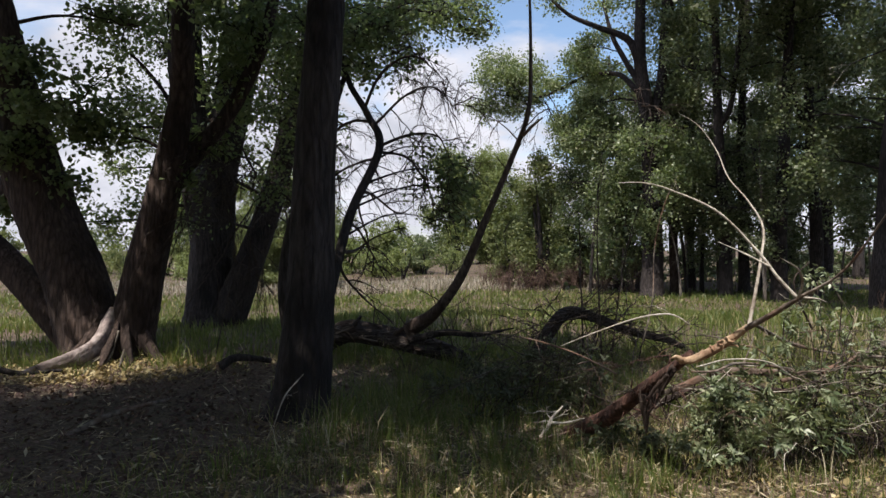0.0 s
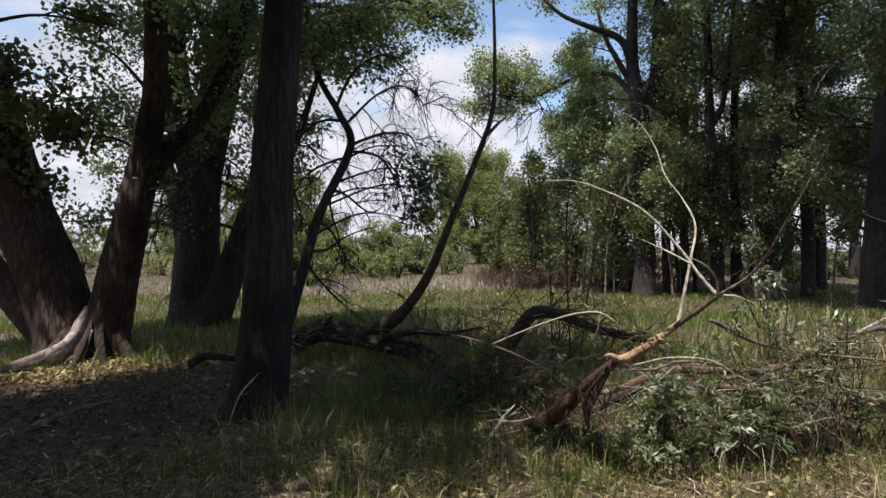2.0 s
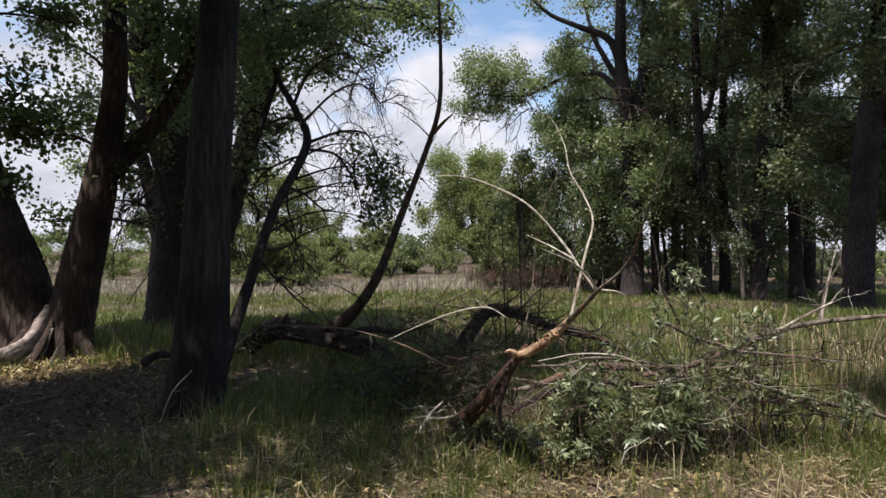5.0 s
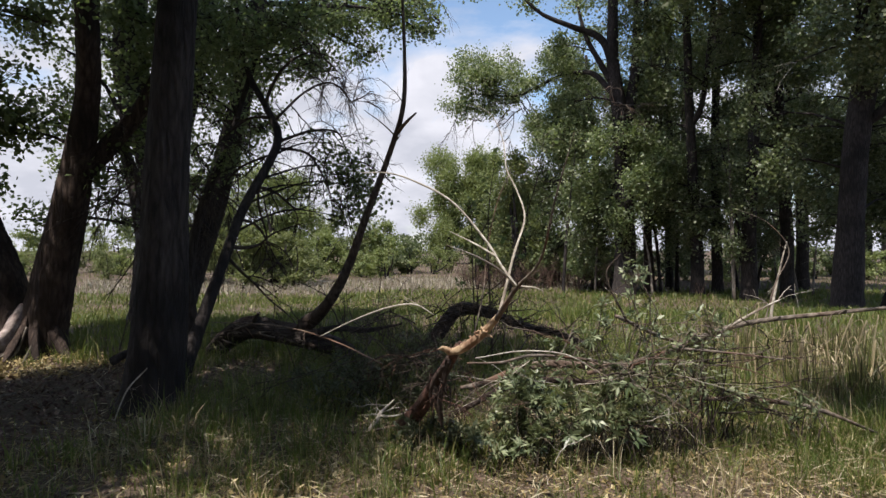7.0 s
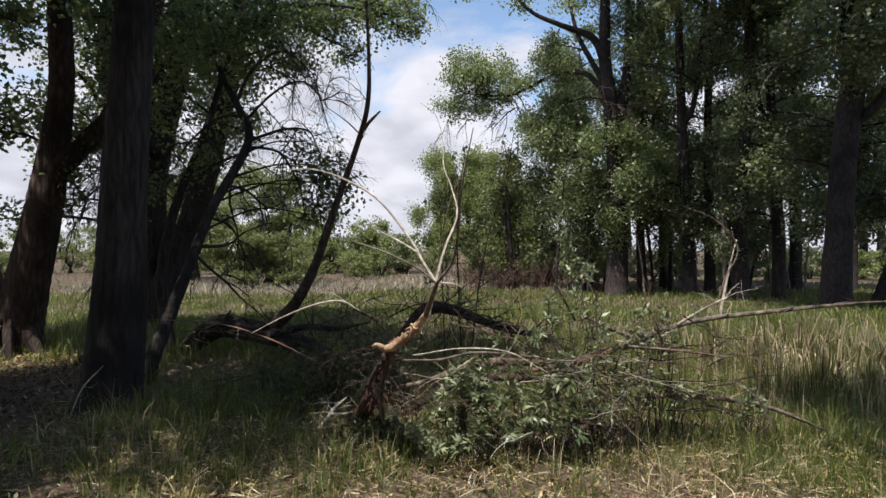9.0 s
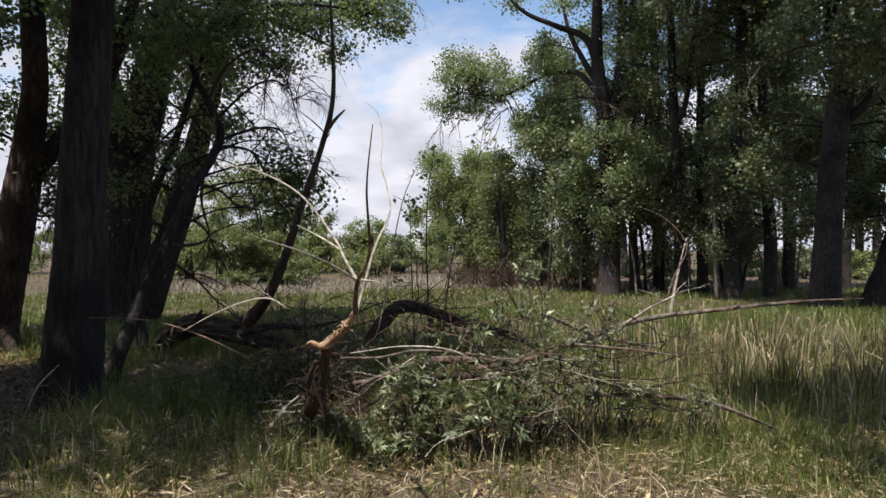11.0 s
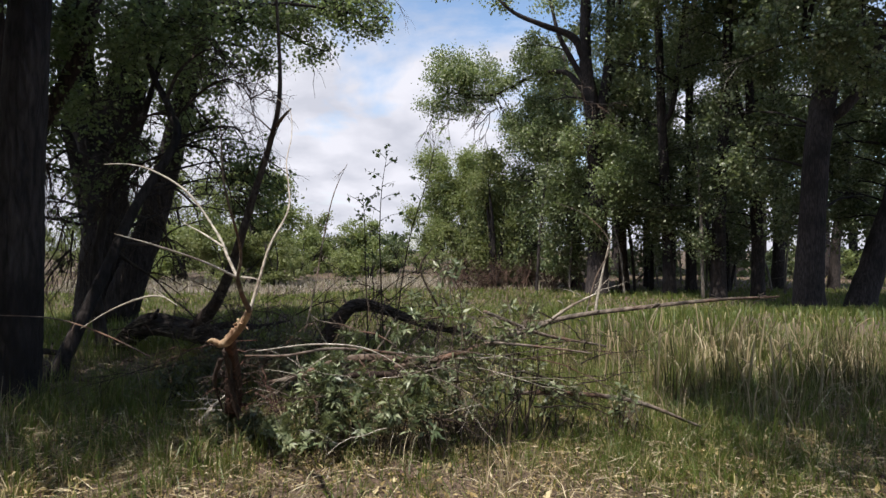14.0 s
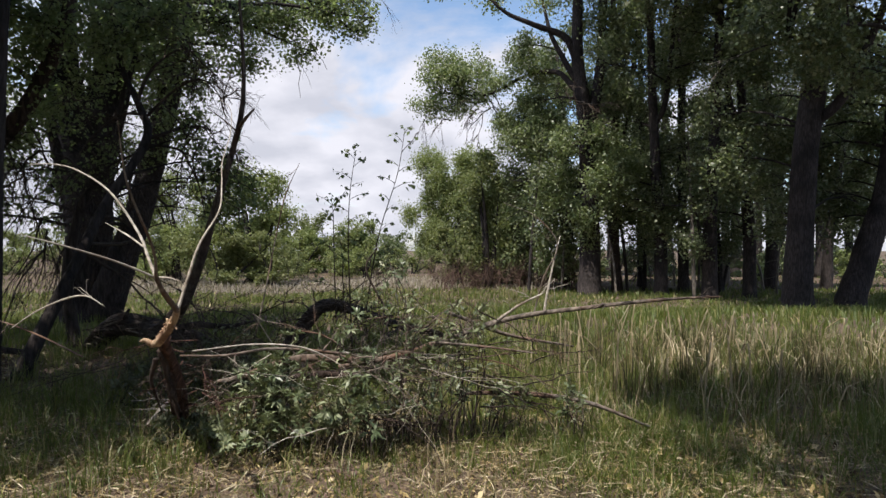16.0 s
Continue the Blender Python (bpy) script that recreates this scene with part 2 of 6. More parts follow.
def thing(name, bag, mat, label, category, group="", kind="", soft=False):
    return tagged(new(name, bag.mesh(name, mat, soft)), label, category, group, kind)


def spline(ctrl, n):
    """n points along a smooth curve through the controls."""
    c = np.asarray(ctrl, float)
    c = np.vstack([2 * c[0] - c[1], c, 2 * c[-1] - c[-2]])
    m = len(c) - 3
    s = np.linspace(0, m, n)
    i = np.minimum(s.astype(int), m - 1)
    u = (s - i)[:, None]
    a, b, d, e = c[i], c[i + 1], c[i + 2], c[i + 3]
    return 0.5 * (2 * b + (d - a) * u + (2 * a - 5 * b + 4 * d - e) * u * u + (3 * b - a - 3 * d + e) * u ** 3)


def tube(bag, ctrl, radii, sides=12, n=24, rough=0.06, ribs=0, wander=0.0):
    """A tapered limb along the controls; returns points along it."""
    p = spline(ctrl, n)
    length = np.linalg.norm(np.diff(p, axis=0), axis=1).sum()
    if wander:
        for k in range(3):
            w = rng.normal(0, wander * length / (k + 1) / 3, 3)
            p = p + np.sin(np.linspace(0, np.pi * (k + 1), n))[:, None] * w
    r = np.interp(np.linspace(0, 1, n), np.linspace(0, 1, len(radii)), radii)
    t = np.gradient(p, axis=0)
    t /= np.linalg.norm(t, axis=1)[:, None] + 1e-9
    ref = np.array([1.0, 0.13, 0.05]) if abs(t[:, 0]).mean() < 0.8 else np.array([0.05, 1.0, 0.1])
    a = np.cross(t, ref)
    a /= np.linalg.norm(a, axis=1)[:, None]
    b = np.cross(t, a)
    th = np.linspace(0, 2 * np.pi, sides, endpoint=False)
    s = np.linspace(0, length, n)[:, None]
    q = rng.uniform(0, 6, 8)
    k = 1 + rough * (np.sin(2 * th + q[0] + 0.8 * s) + 0.7 * np.sin(3 * th + q[1] - 1.4 * s) + 0.6 * np.sin(5 * th + q[2] + 2.3 * s + np.sin(3 * s)))
    if ribs:
        k = k + 0.045 * np.abs(np.sin(ribs / 2 * th + 1.2 * np.sin(2.1 * s + q[3]) + 0.7 * np.sin(5.3 * s + q[4]))) ** 0.6 + rng.normal(0, 0.012, (n, sides))
    rad = r[:, None] * k
    v = p[:, None] + rad[..., None] * (np.cos(th)[None, :, None] * a[:, None] + np.sin(th)[None, :, None] * b[:, None])
    v = np.vstack([v.reshape(-1, 3), p[:1] - t[:1] * r[0] * 0.3, p[-1:] + t[-1:] * r[-1] * 0.6])
    i, j = np.meshgrid(np.arange(n - 1), np.arange(sides), indexing="ij")
    j2 = (j + 1) % sides
    quads = np.stack([i * sides + j, i * sides + j2, (i + 1) * sides + j2, (i + 1) * sides + j], -1).reshape(-1, 4)
    jj = np.arange(sides)
    jn = (jj + 1) % sides
    e = (n - 1) * sides
    caps = np.vstack([np.stack([jn, jj, np.full(sides, n * sides)], -1), np.stack([e + jj, e + jn, np.full(sides, n * sides + 1)], -1)])
    bag.feet.append(bag.n)
    bag.add(v, quads, caps)
    return p


def tubes(bag, paths, radii, sides=4):
    """Many thin twigs at once: paths N x K x 3, radii N x K."""
    n, k, _ = paths.shape
    t = np.gradient(paths, axis=1)
    t /= np.linalg.norm(t, axis=2)[..., None] + 1e-9
    a = np.cross(t, np.array([0.31, 0.53, 0.79]))
    a /= np.linalg.norm(a, axis=2)[..., None] + 1e-9
    b = np.cross(t, a)
    th = np.linspace(0, 2 * np.pi, sides, endpoint=False)
    v = paths[:, :, None] + radii[:, :, None, None] * (np.cos(th)[:, None] * a[:, :, None] + np.sin(th)[:, None] * b[:, :, None])
    base = (np.arange(n) * k * sides)[:, None, None]
    i = (np.arange(k - 1) * sides)[None, :, None]
    j = np.arange(sides)[None, None]
    j2 = (j + 1) % sides
    f = np.stack([base + i + j, base + i + j2, base + i + sides + j2, base + i + sides + j], -1).reshape(-1, 4)
    bag.feet += [bag.n + q * k * sides for q in range(n)]
    bag.add(v.reshape(-1, 3), f)


def arcs(start, end, k=6, wobble=0.10, sag=0.0):
    """Crooked paths from starts to ends."""
    start, end = np.asarray(start, float), np.asarray(end, float)
    n = len(start)
    u = np.linspace(0, 1, k)[None, :, None]
    length = np.linalg.norm(end - start, axis=1)[:, None, None]
    p = start[:, None] * (1 - u) + end[:, None] * u
    bow = rng.normal(0, 1, (n, 1, 3)) * wobble * length
    p = p + bow * (4 * u * (1 - u)) + rng.normal(0, 1, (n, k, 3)) * wobble * 0.35 * length * np.minimum(u * 4, 1)
    p[..., 2] += (sag * length * 4 * u * (1 - u))[..., 0]
    return p


def leaves(bag, at, size, width=0.8, droop=0.5, up=0.55):
    """One folded quad for each leaf, its face turned rather to the sky."""
    n = len(at)
    s = (size * rng.uniform(0.6, 1.25, n))[:, None]
    c = rng.normal(0, 1, (n, 3))
    c[:, 2] += up
    c[:, 1] -= up * 0.3
    c /= np.linalg.norm(c, axis=1)[:, None]
    a = rng.normal(0, 1, (n, 3))
    a[:, 2] -= droop
    a -= c * (a * c).sum(axis=1)[:, None]
    a /= np.linalg.norm(a, axis=1)[:, None] + 1e-9
    b = np.cross(c, a)
    m = at + a * s * 0.42 + c * s * 0.10
    v = np.stack([at, m + b * s * width / 2, at + a * s, m - b * s * width / 2], 1).reshape(-1, 3)
    bag.add(v, np.arange(4 * n).reshape(-1, 4))


def in_ball(n, power=0.5):
    d = rng.normal(0, 1, (n, 3))
    d /= np.linalg.norm(d, axis=1)[:, None]
    return d * (rng.uniform(0, 1, n) ** power)[:, None]


def crown(green, stems, blobs, leaf=0.07, per=20, tight=0.14, limb=0.05, droop=0.5, width=0.85, fine=1.0):
    """Limbs from the stems into each blob, twigs from the limbs, leaves in clusters on the twigs; returns one mesh for each limb.
    blob: centre, (rx, ry, rz), number of leaves."""
    pts = np.vstack(stems)
    limbs = []
    for c, r, count in blobs:
        c, r = np.asarray(c, float), np.asarray(r, float)
        d = np.linalg.norm(pts - c, axis=1) + 1.2 * np.maximum(0, pts[:, 2] - c[2] + 0.2)
        root = pts[np.argmin(d)]
        wood = Bag()
        ncl = max(4, int(count / per))
        m = max(3, min(12, ncl // 5))
        sub = in_ball(m, 0.5) * 0.8
        sub_r = rng.uniform(0.26, 0.62, m)
        which = rng.choice(m, ncl, p=sub_r ** 2 / (sub_r ** 2).sum())
        cl = (sub[which] + in_ball(ncl, 0.45) * sub_r[which][:, None]) * r + c
        far = np.linalg.norm(c - root)
        top = c + (c - root) / (far + 1e-6) * r.mean() * 0.5
        thick = min(limb, 0.02 + 0.012 * far)
        spine = tube(wood, [root, root * 0.5 + c * 0.5 + np.array([0, 0, 0.08 * far]), c, top], [thick, thick * 0.6, thick * 0.25, 0.006], 6 if fine > 0.5 else 4, 14 if fine > 0.5 else 8, wander=0.07)
        hubs = sub * r + c
        hp = arcs(spine[rng.integers(len(spine) // 3, len(spine) - 1, m)], hubs, 7, 0.10, 0.05)
        if fine > 0.5:
            tubes(wood, hp, np.linspace(thick * 0.4, 0.006, 7)[None] * np.ones((m, 1)), 5)
        else:
            tubes(wood, hp[:, ::2], np.linspace(thick * 0.4, 0.006, 4)[None] * np.ones((m, 1)), 3)
        p = arcs(hp[which, rng.integers(2, 7, ncl)], cl, 5, 0.12, 0.06)
        show = rng.uniform(0, 1, ncl) < fine
        show[0] = True
        tubes(wood, p[show][:, ::2], np.linspace(0.009, 0.003, 3)[None] * np.ones((show.sum(), 1)) * (thick / 0.05) ** 0.5, 3)
        k = rng.poisson(per, ncl)
        idx = np.repeat(np.arange(ncl), k)
        u = rng.uniform(0.3, 1.05, len(idx))
        base = p[idx, 2] * (1 - u)[:, None] + p[idx, 4] * u[:, None]
        leaves(green, base + rng.normal(0, tight, (len(idx), 3)) * np.array([1, 1, 0.85]), leaf, width, droop)
        limbs.append(wood)
    return limbs


def spray(bag, starts, ways, length, r, levels=3, children=4, droop=0.3, spread=0.8, k=8, sides=4):
    """Branching bare twigs: each level springs from the one before. Returns the last level's paths."""
    starts, ways = np.asarray(starts, float), np.asarray(ways, float)
    for level in range(levels):
        n = len(starts)
        ways = ways / (np.linalg.norm(ways, axis=1)[:, None] + 1e-9)
        u = np.linspace(0, 1, k)[None, :, None]
        ln = (length * rng.uniform(0.55, 1.2, n))[:, None, None]
        p = starts[:, None] + ways[:, None] * u * ln
        p = p + rng.normal(0, 0.10, (n, 1, 3)) * ln * u * u + np.cumsum(rng.normal(0, 0.022, (n, k, 3)), axis=1) * ln * np.minimum(u * 5, 1)
        p[..., 2] -= (droop * ln * u * u)[..., 0]
        tubes(bag, p, np.linspace(r, max(r * 0.4, 0.0012), k)[None] * rng.uniform(0.75, 1.2, n)[:, None], max(3, sides - level))
        if level < levels - 1:
            i = np.repeat(np.arange(n), children)
            j = rng.integers(1, k - 1, len(i))
            starts = p[i, j]
            ways = (p[i, j + 1] - p[i, j]) / (np.linalg.norm(p[i, j + 1] - p[i, j], axis=1)[:, None] + 1e-9) + rng.normal(0, spread, (len(i), 3))
            length, r = length * 0.52, r * 0.5
    return p


def blades(bag, x, y, h, w, lean=0.35, z=None, ph=None):
    """Grass: a bent quad and a tip for each blade."""
    n = len(x)
    z = gz(x, y) - 0.02 if z is None else z
    base = np.stack([x, y, z], -1)
    th = rng.uniform(0, 2 * np.pi, n)
    side = np.stack([np.cos(th), np.sin(th), np.zeros(n)], -1) * (w / 2)[:, None]
    ph = rng.uniform(0, 2 * np.pi, n) if ph is None else ph
    bend = np.stack([np.cos(ph), np.sin(ph), np.zeros(n)], -1) * (h * np.abs(rng.normal(0, lean, n)))[:, None]
    up = np.stack([np.zeros(n), np.zeros(n), h], -1)
    mid = base + up * 0.55 + bend * 0.32
    v = np.stack([base - side, base + side, mid + side * 0.75, mid - side * 0.75, base + up * (1 - 0.25 * np.linalg.norm(bend, axis=1) / h)[:, None] + bend], 1)
    k = np.arange(n)[:, None] * 5
    bag.add(v.reshape(-1, 3), k + np.array([[0, 1, 2, 3]]), k + np.array([[3, 2, 4]]))


def tufts(bag, x, y, each, h, w, lean, radius=0.05):
    """Grass in tufts: blades fan out from each tuft's foot."""
    k = rng.poisson(each, len(x))
    i = np.repeat(np.arange(len(x)), k)
    dx, dy = rng.normal(0, radius, len(i)), rng.normal(0, radius, len(i))
    ph = np.arctan2(dy, dx) + rng.normal(0, 0.5, len(i))
    blades(bag, x[i] + dx, y[i] + dy, h[i] * rng.uniform(0.45, 1.1, len(i)), w * rng.uniform(0.6, 1.3, len(i)), lean, ph=ph)


def limb_thing(name, label, ctrl, radii, mat, category="branch", sides=10, n=30, twigs=0, twig_len=0.4, twig_r=0.006, spread=None, twig_mat=None, group="", rough=0.06, wander=0.0, ribs=0):
    """A lying or standing dead limb with side twigs of its own."""
    bag = Bag()
    p = tube(bag, ctrl, radii, sides, n, rough, ribs, wander)
    ob = thing(name, bag, mat, label, category, group, soft=True)
    if twigs:
        side_twigs(ob, p, twigs, twig_len, twig_r, twig_mat or mat, spread)
    return ob, p


def side_twigs(ob, p, count, length, r, mat, spread=None, levels=2, children=3, droop=0.1, lo=0.15):
    """Each side twig with its own forks is one part."""
    for k in range(count):
        bag = Bag()
        i = int(rng.uniform(lo, 0.98) * (len(p) - 1))
        d = rng.normal(0, 1, 3) * np.array(spread or (1, 0.8, 0.7))
        spray(bag, p[i:i + 1], d[None], length * rng.uniform(0.5, 1.3), r * rng.uniform(0.7, 1.2), levels, children, droop, 0.55)
        part("twig", bag, mat, ob)


# ---- ground ----
def warp(a, b, n, centre, power=3.0):
    u = np.linspace(-1, 1, n)
    w = np.sign(u) * np.abs(u) ** power * 0.97 + 0.03 * u
    return np.where(w < 0, centre + w * (centre - a), centre + w * (b - centre))


def build_ground():
    xs, ys = warp(-900, 900, 170, 1.0), warp(-500, 2500, 190, 7.0)
    gx, gy = np.meshgrid(xs, ys, indexing="ij")
    v = np.stack([gx, gy, gz(gx, gy)], -1).reshape(-1, 3)
    n, m = len(xs), len(ys)
    i, j = np.meshgrid(np.arange(n - 1), np.arange(m - 1), indexing="ij")
    k = i * m + j
    bag = Bag()
    bag.add(v, np.stack([k, k + m, k + m + 1, k + 1], -1).reshape(-1, 4))
    thing("ground", bag, SOIL, "brown soil strewn with dead leaves and thin grass", "ground", kind="structure", soft=True)


build_ground()


# ---- trees ----
def tree(name, label, stems, blobs, bark=BARK, green=LEAF_DARK, leaf=0.07, per=20, tight=0.13, limb=0.06, sides=20, rings=40, ribs=14,
         droop=0.5, width=0.85, category="tree", group="", twig=None, foliage_label="", top=(), fine=1.0):
    """A tree: one or more stems (controls, radii), limbs and leaf clusters. top: leaf masses out of view, added to cast
    shade.
    """
    base = Vector(stems[0][0][0])
    root = tagged(new(name), label, category, group)
    root.location = base
    back = Matrix.Translation(base).inverted()
    paths = []
    for k, (ctrl, radii) in enumerate(stems):
        bag = Bag()
        paths.append(tube(bag, ctrl, radii, sides, rings, 0.035, ribs))
        part("trunk" if k == 0 else "stem", bag, bark, root, soft=True).matrix_parent_inverse = back
    if blobs:
        green_bag = Bag()
        reach = [p[len(p) // 3:] for p in paths]
        limbs = crown(green_bag, reach, blobs, leaf, per, tight, limb, droop, width, fine)
        # coarser leaves above the view, there only to block light
        if top:
            limbs += crown(green_bag, reach, top, leaf * 1.9, per, tight * 2, limb, droop, width, 0.2)
        for wood in limbs:
            part("limb", wood, twig or bark, root, soft=True).matrix_parent_inverse = back
        tagged(part("foliage", green_bag, green, root, foliage_label), kind="stuff").matrix_parent_inverse = back
    return root


# stout trunk beside the path
tree("cottonwood_tree", "stout upright cottonwood trunk with dark furrowed bark beside the fallen log",
     [([(-1.31, 5.40, -0.12), (-1.25, 5.40, 0.23), (-1.18, 5.40, 1.17), (-1.14, 5.40, 2.17), (-1.04, 5.40, 3.67), (-1.02, 5.62, 5.11), (-1.17, 5.62, 7.40)],
       [0.33, 0.25, 0.20, 0.172, 0.150, 0.13, 0.05]),
      # two limbs above the view that carry the added shading leaves
      ([(-1.05, 5.40, 3.67), (-0.75, 5.0, 5.0), (-0.5, 4.5, 6.4), (-0.3, 4.2, 8.0)], [0.10, 0.09, 0.07, 0.03]),
      ([(-1.05, 5.40, 3.97), (-1.5, 4.6, 5.2), (-2.6, 3.7, 5.6), (-4.0, 2.8, 5.7)], [0.10, 0.09, 0.07, 0.03])],
     [((-2.50, 5.92, 4.21), (0.6, 0.6, 0.35), 900)],
     # unseen leaves added overhead to shade the left and middle foreground
     top=[((-3.2, 3.6, 5.4), (1.5, 1.1, 0.6), 3000), ((-1.9, 3.6, 5.8), (1.2, 1.0, 0.6), 2600), ((-4.4, 2.4, 5.4), (1.3, 1.2, 0.6), 2600), ((-2.8, 2.0, 5.6), (1.2, 0.9, 0.6), 2400),
          ((-0.7, 3.9, 6.6), (1.2, 0.8, 0.6), 2400), ((-1.6, 3.0, 7.4), (1.5, 1.2, 0.7), 2600), ((-4.4, 4.6, 6.4), (1.5, 1.1, 0.7), 2400), ((-2.6, 5.4, 7.4), (1.6, 1.1, 0.7), 2400),
          ((-0.4, 4.6, 8.0), (1.4, 0.9, 0.7), 2200), ((-1.5, 1.7, 6.0), (1.1, 0.6, 0.5), 800), ((-1.5, 4.3, 6.3), (1.2, 0.8, 0.5), 2200), ((-1.6, 2.9, 6.3), (1.0, 0.8, 0.5), 1600)],
     sides=40, rings=110, ribs=26, leaf=0.08, tight=0.15)

# three stems from one root mound
mound_tree = tree("cottonwood_tree", "three-stemmed old cottonwood leaning from a root mound with reddish bark",
     [([(-5.12, 9.22, -0.22), (-5.30, 9.22, 0.20), (-5.62, 9.22, 1.14), (-6.02, 9.22, 2.08), (-6.42, 9.12, 3.60), (-6.64, 9.02, 4.66), (-6.90, 8.82, 6.71)],
       [0.62, 0.47, 0.42, 0.40, 0.36, 0.32, 0.2]),
      ([(-4.70, 9.02, -0.19), (-4.62, 9.02, 0.23), (-4.36, 8.98, 1.32), (-4.06, 8.84, 2.30), (-3.71, 8.58, 3.48), (-3.55, 8.30, 4.45), (-3.46, 7.95, 6.33)],
       [0.50, 0.31, 0.268, 0.230, 0.160, 0.145, 0.11]),
      ([(-5.35, 9.32, -0.11), (-5.74, 9.32, 0.28), (-6.37, 9.42, 0.87), (-7.26, 9.62, 1.62), (-8.60, 9.82, 2.49)], [0.30, 0.26, 0.22, 0.20, 0.16]),
      ([(-5.89, 9.22, 1.91), (-6.41, 9.42, 2.27), (-7.17, 9.62, 2.51), (-8.23, 9.82, 2.58)], [0.22, 0.17, 0.14, 0.1]),
      ([(-3.98, 8.82, 2.44), (-3.60, 8.92, 2.92), (-3.16, 9.0, 3.50), (-2.70, 9.0, 4.45), (-2.40, 9.0, 5.60)], [0.14, 0.125, 0.105, 0.095, 0.06])],
     [((-2.9, 9.0, 4.7), (0.8, 0.7, 0.6), 800), ((-3.3, 9.2, 4.0), (0.6, 0.6, 0.7), 800), ((-3.6, 9.3, 3.2), (0.5, 0.5, 0.5), 350), ((-5.43, 8.82, 3.61), (0.95, 0.8, 0.55), 1250), ((-4.92, 8.92, 3.14), (0.55, 0.5, 0.35), 682), ((-6.23, 9.02, 2.90), (0.7, 0.6, 0.45), 930),
      ((-6.24, 8.92, 4.21), (0.7, 0.5, 0.3), 558), ((-5.66, 9.32, 2.43), (0.35, 0.4, 0.45), 310), ((-6.91, 9.62, 2.20), (0.5, 0.5, 0.3), 434),
      ((-5.12, 9.62, 5.05), (1.2, 0.9, 0.5), 640), ((-3.72, 8.82, 2.38), (0.35, 0.35, 0.22), 150), ((-3.84, 8.92, 3.22), (0.3, 0.3, 0.3), 186),
      ((-4.23, 9.42, 5.24), (0.9, 0.8, 0.5), 260)],
     # unseen upper leaves, placed to shade the stems and the ground about them
     top=[((-8.5, 9.5, 10.5), (2.0, 1.6, 0.9), 2600), ((-6.2, 8.6, 10.5), (1.8, 1.4, 0.8), 2400), ((-9.5, 7.5, 10.0), (2.0, 1.6, 0.9), 2400), ((-5.0, 9.4, 7.6), (2.2, 1.6, 0.9), 4500), ((-3.2, 9.0, 7.8), (1.8, 1.5, 1.0), 4000), ((-7.0, 8.2, 7.2), (1.8, 1.2, 0.9), 3000),
      ((-3.0, 7.2, 8.2), (1.8, 1.0, 0.8), 3600), ((-7.6, 9.8, 8.0), (2.0, 1.6, 1.0), 3000), ((-5.9, 7.3, 8.0), (1.6, 0.8, 0.7), 3000), ((-4.2, 6.4, 7.2), (1.5, 0.8, 0.7), 2600), ((-6.6, 6.3, 7.6), (1.3, 0.6, 0.6), 2000), ((-8.6, 6.9, 7.4), (1.4, 1.2, 0.7), 2200), ((-7.9, 4.1, 6.4), (1.2, 0.9, 0.6), 1900)],
     bark=BARK_RED, sides=40, rings=90, ribs=24, leaf=0.095, tight=0.13, limb=0.07, fine=0.6)

# its bare roots, spreading from between the stems
mound_back = Matrix.Translation(mound_tree.location).inverted()
ROOTS = [
    ([(-5.60, 7.66, -0.24), (-5.30, 7.84, -0.12), (-5.01, 8.06, -0.02), (-4.86, 8.34, 0.08), (-4.78, 8.54, 0.22), (-4.76, 8.68, 0.42), (-4.80, 8.84, 0.62)], [0.03, 0.060, 0.082, 0.100, 0.110, 0.095, 0.03], ROOT_WOOD),
    ([(-4.30, 8.42, -0.14), (-4.42, 8.58, 0.06), (-4.54, 8.72, 0.30), (-4.56, 8.84, 0.55)], [0.03, 0.06, 0.07, 0.03], BARK_RED),
    ([(-3.92, 8.62, -0.20), (-4.17, 8.78, -0.03), (-4.42, 8.90, 0.24)], [0.03, 0.07, 0.10], BARK_RED),
    ([(-4.62, 8.22, -0.10), (-4.66, 8.42, 0.04), (-4.68, 8.62, 0.26), (-4.68, 8.78, 0.50)], [0.02, 0.05, 0.06, 0.03], BARK_RED),
    ([(-5.35, 8.46, -0.16), (-5.16, 8.58, 0.04), (-5.02, 8.74, 0.24), (-4.98, 8.9, 0.5)], [0.03, 0.055, 0.08, 0.05], BARK_RED),
]
for k in range(4):
    x = rng.uniform(-4.85, -4.45)
    ROOTS.append(([(x + rng.normal(0, 0.10), rng.uniform(8.2, 8.4), -0.12), (x + rng.normal(0, 0.05), 8.5, rng.uniform(-0.02, 0.08)), (x, 8.66, rng.uniform(0.18, 0.34))], [0.010, 0.022, 0.018], BARK_PALE))
for ctrl, radii, mat in ROOTS:
    bag = Bag()
    tube(bag, ctrl, radii, 16, 36, 0.16, ribs=8, wander=0.03)
    part("root", bag, mat, mound_tree, "pale exposed root, lightened as if in sun" if mat is ROOT_WOOD else "", soft=True).matrix_parent_inverse = mound_back

